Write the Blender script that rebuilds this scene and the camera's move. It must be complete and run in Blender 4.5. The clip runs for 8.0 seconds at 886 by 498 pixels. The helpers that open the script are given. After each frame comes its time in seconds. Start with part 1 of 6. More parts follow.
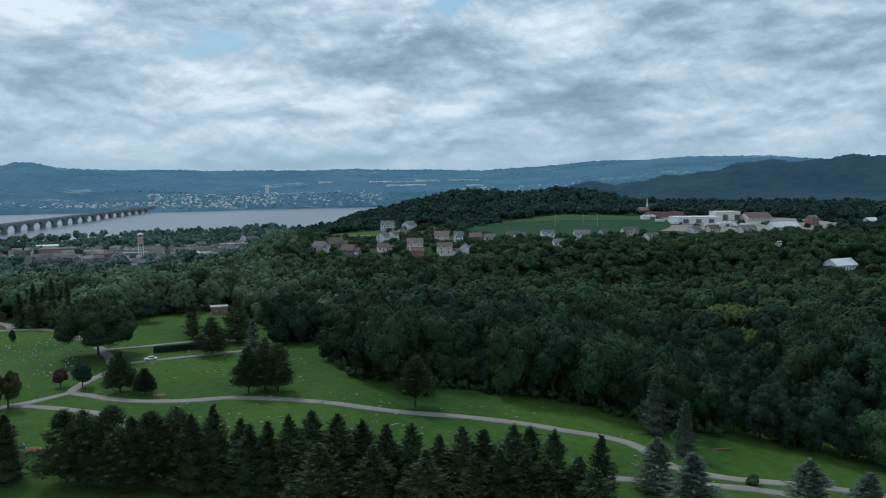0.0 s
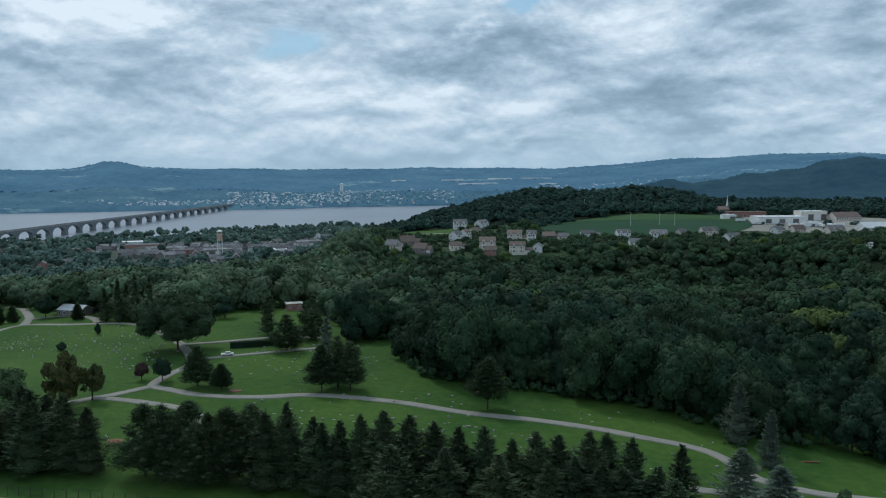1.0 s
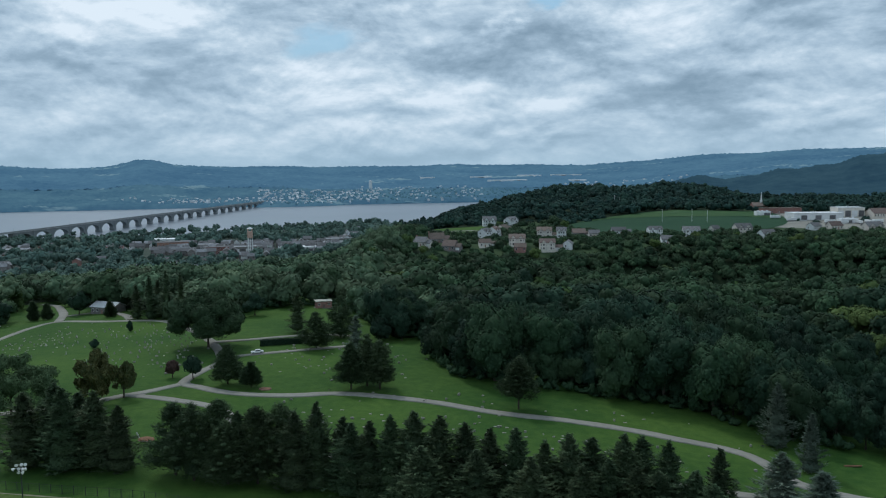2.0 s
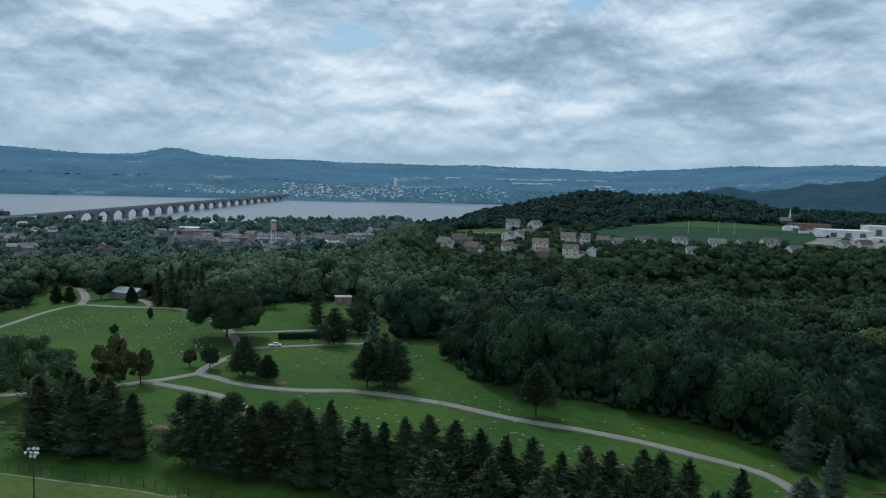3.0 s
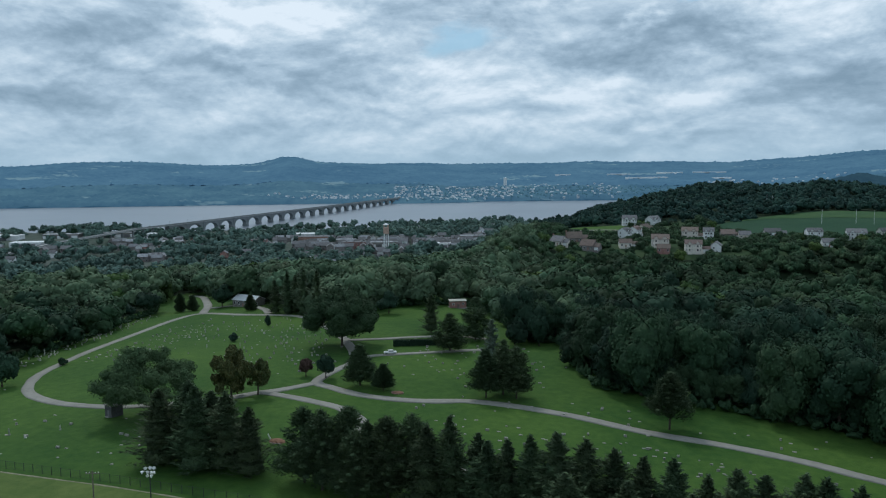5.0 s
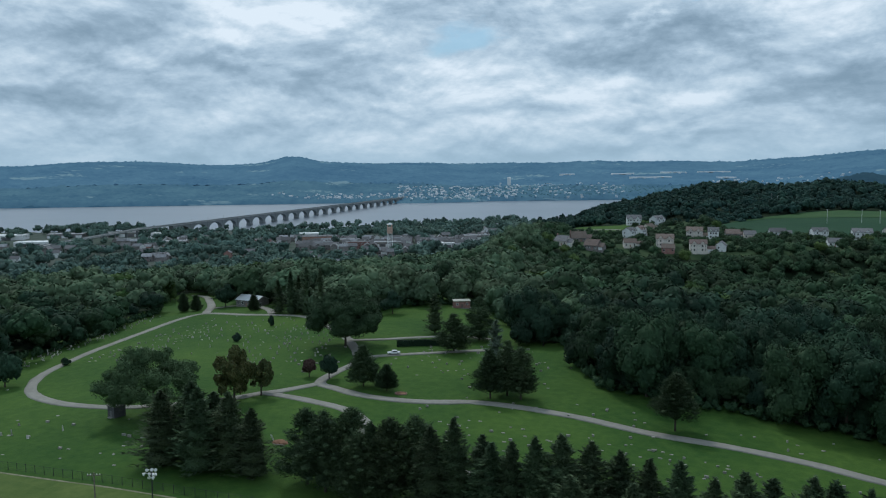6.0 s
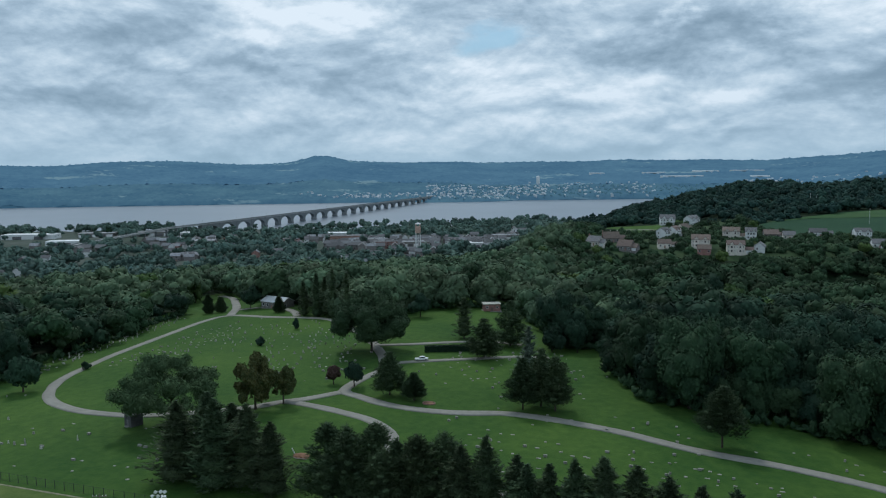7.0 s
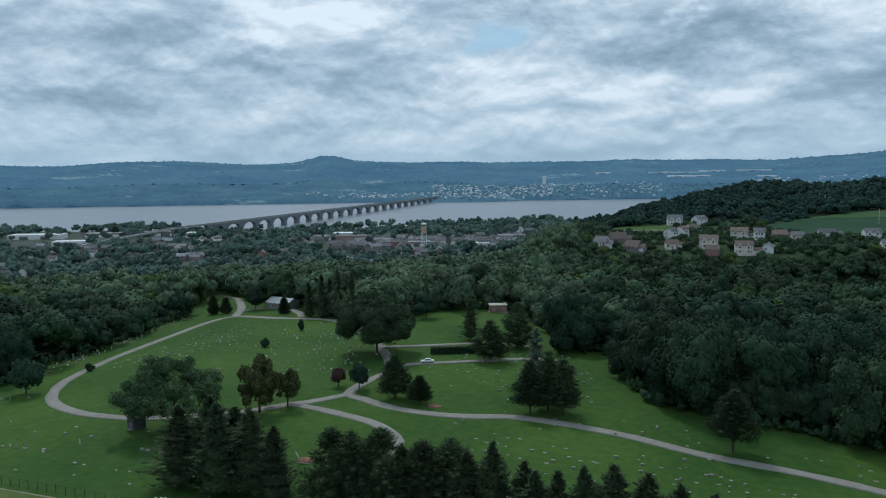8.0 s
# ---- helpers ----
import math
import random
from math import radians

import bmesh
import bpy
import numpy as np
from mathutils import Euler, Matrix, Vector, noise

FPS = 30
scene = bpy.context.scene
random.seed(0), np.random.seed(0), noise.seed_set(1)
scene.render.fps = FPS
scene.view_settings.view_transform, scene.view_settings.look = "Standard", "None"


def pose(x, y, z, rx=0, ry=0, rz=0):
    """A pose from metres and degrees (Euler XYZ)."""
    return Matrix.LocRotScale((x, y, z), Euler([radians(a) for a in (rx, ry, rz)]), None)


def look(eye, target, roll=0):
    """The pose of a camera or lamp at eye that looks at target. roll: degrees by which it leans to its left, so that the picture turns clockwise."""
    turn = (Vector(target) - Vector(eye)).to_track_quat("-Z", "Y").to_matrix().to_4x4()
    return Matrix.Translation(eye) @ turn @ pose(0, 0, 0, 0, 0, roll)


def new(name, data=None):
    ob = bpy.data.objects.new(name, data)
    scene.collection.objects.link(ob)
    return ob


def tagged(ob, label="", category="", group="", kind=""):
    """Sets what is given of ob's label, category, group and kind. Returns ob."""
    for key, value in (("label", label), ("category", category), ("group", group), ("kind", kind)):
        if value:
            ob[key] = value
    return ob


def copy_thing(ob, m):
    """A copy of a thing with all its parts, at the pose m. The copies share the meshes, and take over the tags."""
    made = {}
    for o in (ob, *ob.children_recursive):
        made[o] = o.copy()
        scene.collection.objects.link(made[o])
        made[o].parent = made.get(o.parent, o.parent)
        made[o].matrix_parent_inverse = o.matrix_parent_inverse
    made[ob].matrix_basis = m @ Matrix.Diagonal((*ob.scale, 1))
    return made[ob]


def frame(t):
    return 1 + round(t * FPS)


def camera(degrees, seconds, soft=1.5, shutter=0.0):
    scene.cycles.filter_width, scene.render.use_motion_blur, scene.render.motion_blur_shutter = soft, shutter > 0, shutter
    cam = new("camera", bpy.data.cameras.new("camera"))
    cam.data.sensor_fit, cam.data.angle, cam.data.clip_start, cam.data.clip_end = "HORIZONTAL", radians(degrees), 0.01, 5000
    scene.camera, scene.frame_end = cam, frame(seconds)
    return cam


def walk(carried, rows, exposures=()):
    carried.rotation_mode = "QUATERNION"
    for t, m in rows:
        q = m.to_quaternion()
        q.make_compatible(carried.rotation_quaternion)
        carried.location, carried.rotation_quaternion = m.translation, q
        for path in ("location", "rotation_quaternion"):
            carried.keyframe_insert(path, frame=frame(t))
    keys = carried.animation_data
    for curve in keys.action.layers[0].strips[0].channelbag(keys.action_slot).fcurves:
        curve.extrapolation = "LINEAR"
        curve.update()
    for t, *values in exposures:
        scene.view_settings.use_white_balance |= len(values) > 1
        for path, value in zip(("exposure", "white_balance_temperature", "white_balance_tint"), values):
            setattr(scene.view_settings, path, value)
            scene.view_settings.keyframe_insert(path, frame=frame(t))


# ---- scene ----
cam = camera(58.0, 8.0, soft=1.15)
METRES, EYE, TILT, LEAN, TURN = 40.0, 68.0, -0.3, -3.0, 0.0
ROWS = [
    (0.0, 0.0, 0.0, 0.0, -0.3, -5.44, 3.11),
    (0.5, -0.0061, 0.0451, 0.0006, 2.37, -5.36, 3.14),
    (1.0, -0.0156, 0.0881, 0.002, 4.87, -5.28, 3.16),
    (1.5, -0.0246, 0.1267, 0.0026, 6.42, -5.26, 3.16),
    (1.7, -0.0287, 0.1411, 0.0027, 6.63, -5.33, 3.34),
    (2.8, -0.0509, 0.2204, 0.0031, 7.74, -5.4, 3.27),
    (2.9, -0.053, 0.2276, 0.0032, 8.1, -5.38, 3.07),
    (3.0, -0.055, 0.2348, 0.0032, 8.72, -5.3, 0.93),
    (3.2, -0.0614, 0.2528, 0.0025, 10.33, -5.27, 1.0),
    (3.5, -0.071, 0.2799, 0.0015, 12.63, -5.07, 2.82),
    (4.0, -0.0856, 0.3186, 0.0012, 14.44, -4.99, 3.22),
    (4.2, -0.0912, 0.3340, 0.0010, 14.98, -5.00, 3.20),
    (4.5, -0.1375, 0.4652, -0.0002, 15.85, -5.02, 3.18),
    (6.0, -0.1733, 0.578, -0.0006, 16.77, -5.05, 3.24),
    (6.5, -0.186, 0.6139, -0.001, 17.04, -5.07, 3.24),
    (7.0, -0.2811, 0.8771, 0.0004, 18.79, -5.0, 3.31),
    (7.5, -0.2938, 0.9143, 0.0021, 19.0, -4.99, 3.32),
    (8.0, -0.3064, 0.9501, 0.0037, 19.22, -4.98, 3.34),
]
walk(cam, [(t, pose(0, 0, EYE, TILT, LEAN, TURN) @ pose(METRES * x, METRES * y, METRES * z, 90 + pitch, roll, yaw)) for t, x, y, z, yaw, pitch, roll in ROWS],
     exposures=[(0.0, -0.06, 5950, 5.0), (8.0, -0.06, 5950, 5.0)])

# ---- light ----
SUN_UP, SUN_AZ = 48.0, 35.0   # degrees: height, and turn from ahead towards the left
world = bpy.data.worlds.new("sky")
scene.world = world
world.use_nodes = True


def wire(tree, kind, **inputs):
    """A node with its inputs set: numbers and colours as values, sockets as links. i0, i1 name a socket by number, a capital by name."""
    node = tree.nodes.new(kind)
    for key, value in inputs.items():
        sock = node.inputs[int(key[1:])] if key[1:].isdigit() else node.inputs[key.replace("_", " ")]
        if isinstance(value, bpy.types.NodeSocket):
            tree.links.new(value, sock)
        else:
            sock.default_value = value
    return node


def calc(tree, op, a, b=0.0, c=0.0, clamp=False):
    node = wire(tree, "ShaderNodeMath", i0=a, i1=b, i2=c)
    node.operation, node.use_clamp = op, clamp
    return node.outputs[0]


def blend(tree, fac, a, b):
    node = wire(tree, "ShaderNodeMix", i0=fac)
    node.data_type = "RGBA"
    for value, sock in ((a, node.inputs[6]), (b, node.inputs[7])):
        if isinstance(value, bpy.types.NodeSocket):
            tree.links.new(value, sock)
        else:
            sock.default_value = (*value[:3], 1)
    return node.outputs[2]


def ramp(tree, fac, stops):
    node = wire(tree, "ShaderNodeValToRGB", i0=fac)
    els = node.color_ramp.elements
    for i, (at, col) in enumerate(stops):
        el = els[i] if i < 2 else els.new(at)
        el.position, el.color = at, (*col, 1)
    return node.outputs[0]


def build_sky():
    t = world.node_tree
    t.nodes.clear()
    out = t.nodes.new("ShaderNodeOutputWorld")
    sky = t.nodes.new("ShaderNodeTexSky")
    sky.sky_type, sky.sun_disc = "NISHITA", False
    sky.sun_elevation, sky.sun_rotation, sky.air_density, sky.dust_density = radians(SUN_UP), radians(-SUN_AZ), 1.2, 1.5
    geo = t.nodes.new("ShaderNodeTexCoord")
    sep = wire(t, "ShaderNodeSeparateXYZ", i0=geo.outputs["Generated"]).outputs
    az = calc(t, "MULTIPLY", calc(t, "ARCTAN2", calc(t, "MULTIPLY", sep[0], -1.0), sep[1]), 57.2958)
    el = calc(t, "MULTIPLY", calc(t, "ARCSINE", sep[2]), 57.2958)
    # a flat cloud layer seen from below: its forms crowd together towards the horizon
    low = calc(t, "ADD", calc(t, "MAXIMUM", sep[2], 0.0), 0.34)
    flat = wire(t, "ShaderNodeCombineXYZ", i0=calc(t, "DIVIDE", sep[0], low), i1=calc(t, "DIVIDE", sep[1], low)).outputs[0]
    tall = calc(t, "MULTIPLY", sep[2], 2.3)
    round_ = wire(t, "ShaderNodeCombineXYZ", i0=sep[0], i1=sep[1], i2=tall).outputs[0]
    higher = wire(t, "ShaderNodeCombineXYZ", i0=sep[0], i1=sep[1], i2=calc(t, "ADD", tall, 0.03)).outputs[0]

    def heap(vec):
        return wire(t, "ShaderNodeTexNoise", Vector=vec, Scale=6.5, Detail=8.0, Roughness=0.6, Distortion=0.25).outputs[0]

    big = wire(t, "ShaderNodeTexNoise", Vector=flat, Scale=1.5, Detail=3.0, Roughness=0.5).outputs[0]
    puffs, above = heap(round_), heap(higher)
    wisps = wire(t, "ShaderNodeTexNoise", Vector=flat, Scale=9.0, Detail=6.0, Roughness=0.6).outputs[0]
    # ragged edges for the named cloud forms
    warp = wire(t, "ShaderNodeTexNoise", Vector=flat, Scale=4.0, Detail=7.0, Roughness=0.62).outputs[1]
    wx = wire(t, "ShaderNodeSeparateXYZ", i0=warp).outputs
    azw = calc(t, "MULTIPLY_ADD", calc(t, "SUBTRACT", wx[0], 0.5), 9.0, az)
    elw = calc(t, "MULTIPLY_ADD", calc(t, "SUBTRACT", wx[1], 0.5), 4.0, el)

    def form(a, e, wide, high):
        u = calc(t, "DIVIDE", calc(t, "SUBTRACT", azw, a), wide)
        v = calc(t, "DIVIDE", calc(t, "SUBTRACT", elw, e), high)
        r = calc(t, "ADD", calc(t, "MULTIPLY", u, u), calc(t, "MULTIPLY", v, v))
        return calc(t, "EXPONENT", calc(t, "MULTIPLY", r, -1.0))

    relief = calc(t, "MULTIPLY", calc(t, "SUBTRACT", puffs, above), 1.1)
    value = calc(t, "MULTIPLY_ADD", calc(t, "SUBTRACT", big, 0.5), 0.45, 0.585)
    value = calc(t, "MULTIPLY_ADD", calc(t, "SUBTRACT", puffs, 0.5), 0.42, value)
    bulge = wire(t, "ShaderNodeTexNoise", Vector=round_, Scale=5.5, Detail=6.0, Roughness=0.5, Distortion=0.4).outputs[0]
    value = calc(t, "MULTIPLY_ADD", calc(t, "ABSOLUTE", calc(t, "SUBTRACT", bulge, 0.5)), 1.1, calc(t, "ADD", value, -0.07))
    value = calc(t, "MULTIPLY_ADD", calc(t, "SUBTRACT", wisps, 0.5), 0.22, value)
    value = calc(t, "ADD", value, relief)
    small = [wire(t, "ShaderNodeTexNoise", Vector=v, Scale=15.0, Detail=6.0, Roughness=0.6, Distortion=0.2).outputs[0] for v in (round_, wire(t, "ShaderNodeCombineXYZ", i0=sep[0], i1=sep[1], i2=calc(t, "ADD", tall, 0.014)).outputs[0])]
    value = calc(t, "MULTIPLY_ADD", calc(t, "SUBTRACT", small[0], small[1]), 0.5, value)
    for a, e, wide, high, gain in CLOUDS:
        value = calc(t, "MULTIPLY_ADD", form(a, e, wide, high), gain, value)
    cloud = ramp(t, value, ((0.20, (0.24, 0.325, 0.41)), (0.40, (0.34, 0.435, 0.53)), (0.54, (0.45, 0.55, 0.65)),
                            (0.68, (0.585, 0.675, 0.76)), (0.88, (0.83, 0.875, 0.93))))
    gap = 0.0
    for a, e, wide, high in GAPS:
        gap = calc(t, "ADD", gap, form(a, e, wide, high))
    gap = wire(t, "ShaderNodeMapRange", Value=gap, From_Min=0.35, From_Max=0.85).outputs[0]
    tint = wire(t, "ShaderNodeVectorMath", i0=sky.outputs[0], i1=(0.12, 0.12, 0.12))
    tint.operation = "MULTIPLY"
    blue = blend(t, 0.75, tint.outputs[0], (0.25, 0.47, 0.66))
    cloud = blend(t, calc(t, "MULTIPLY", gap, 0.85), cloud, blue)
    mist = calc(t, "EXPONENT", calc(t, "MULTIPLY", calc(t, "MAXIMUM", el, 0.0), -0.42))
    cloud = blend(t, calc(t, "MULTIPLY", mist, 0.75), cloud, (0.40, 0.53, 0.63))
    back = wire(t, "ShaderNodeBackground", Color=cloud, Strength=1.0)
    t.links.new(back.outputs[0], out.inputs[0])


# cloud forms: azimuth (left is positive), elevation, half width, half height in degrees, and how much lighter
CLOUDS = ((-25.1, 7.8, 8.1, 2.4, -0.24), (2.2, 7.4, 5.3, 1.5, -0.26), (-11.2, 5.0, 4.9, 1.6, -0.13), (13.5, 6.1, 6.1, 2.0, 0.13), (2.4, 9.9, 0.6, 1.8, 0.20), (24.3, 9.4, 3.6, 1.2, 0.10),
          (-16.5, 4.5, 2.4, 0.8, 0.12), (5.3, 11.2, 2.4, 0.8, 0.14), (-8.8, 9.2, 4.5, 2.4, 0.06), (30.6, 10.1, 4.5, 1.2, 0.13), (26.8, 9.4, 2.4, 0.8, 0.10), (13.5, 5.5, 7.7, 1.8, 0.10),
          (40.4, 7.8, 6.5, 1.8, -0.15), (28.1, 6.4, 6.9, 1.7, -0.13), (42.6, 4.3, 3.6, 0.9, -0.09), (38.3, 10.3, 3.2, 0.7, 0.14), (42.2, 5.4, 2.4, 0.4, 0.10), (-10.0, 5.5, 3.6, 1.6, -0.10),
          (22.3, 4.0, 6.9, 0.5, 0.06))
GAPS = ((15.1, 8.4, 2.8, 1.2), (-1.0, 11.3, 2.4, 0.6))
build_sky()
sun = new("sun", bpy.data.lights.new("sun", "SUN"))
sun.data.energy, sun.data.angle, sun.data.color = 1.5, radians(11), (1.0, 0.95, 0.88)
sun.matrix_world = look((-300 * math.sin(radians(SUN_AZ)), 300 * math.cos(radians(SUN_AZ)), 300 * math.tan(radians(SUN_UP))), (0, 0, 0))

# ---- materials ----


def surface(name, low, high, scale, rough=0.85, bump=0.0, bump_scale=None, spread=0.0, islands=0.0, spec=0.3, coarse=0.0, metal=0.0, detail=4.0, reach=0.3):
    """A material whose colour runs from low to high over noise of that scale (per metre), with a coarser stain, per-object spread and per-piece spread."""
    m = bpy.data.materials.new(name)
    m.use_nodes = True
    t = m.node_tree
    bsdf = t.nodes["Principled BSDF"]
    at = t.nodes.new("ShaderNodeTexCoord").outputs["Object"]
    fac = wire(t, "ShaderNodeTexNoise", Vector=at, Scale=scale, Detail=detail, Roughness=0.6).outputs[0]
    fac = wire(t, "ShaderNodeMapRange", Value=fac, From_Min=0.3, From_Max=0.7).outputs[0]
    if coarse:
        wide = wire(t, "ShaderNodeTexNoise", Vector=at, Scale=coarse, Detail=3.0).outputs[0]
        wide = wire(t, "ShaderNodeMapRange", Value=wide, From_Min=0.32, From_Max=0.68).outputs[0]
        fac = calc(t, "ADD", calc(t, "MULTIPLY", fac, 0.5), calc(t, "MULTIPLY", wide, 0.5))
    if islands:
        own = t.nodes.new("ShaderNodeNewGeometry").outputs["Random Per Island"]
        fac = calc(t, "ADD", calc(t, "MULTIPLY", fac, 1 - islands), calc(t, "MULTIPLY", own, islands))
    col = blend(t, fac, low, high)
    if spread:
        rnd = t.nodes.new("ShaderNodeObjectInfo").outputs["Random"]
        own_tint = t.nodes.new("ShaderNodeAttribute")
        own_tint.attribute_name = "tint"
        rnd = calc(t, "FRACT", calc(t, "ADD", rnd, own_tint.outputs["Fac"]))
        val = calc(t, "MULTIPLY_ADD", rnd, 2 * spread, 1 - spread)
        hue = calc(t, "MULTIPLY_ADD", calc(t, "FRACT", calc(t, "MULTIPLY", rnd, 7.31)), 0.036, 0.474)
        col = wire(t, "ShaderNodeHueSaturation", Hue=hue, Value=val, Color=col).outputs[0]
    t.links.new(col, bsdf.inputs["Base Color"])
    bsdf.inputs["Roughness"].default_value = rough
    bsdf.inputs["Specular IOR Level"].default_value = spec
    bsdf.inputs["Metallic"].default_value = metal
    if bump:
        grain = wire(t, "ShaderNodeTexNoise", Vector=at, Scale=bump_scale or scale * 2, Detail=5.0).outputs[0]
        t.links.new(wire(t, "ShaderNodeBump", Height=grain, Strength=bump, Distance=reach).outputs[0], bsdf.inputs["Normal"])
    return m


def glossy(name, colour, rough, bump=0.0, scale=1.0, spec=0.5):
    m = surface(name, colour, [c * 1.15 for c in colour], scale, rough, bump, scale, spec=spec)
    return m


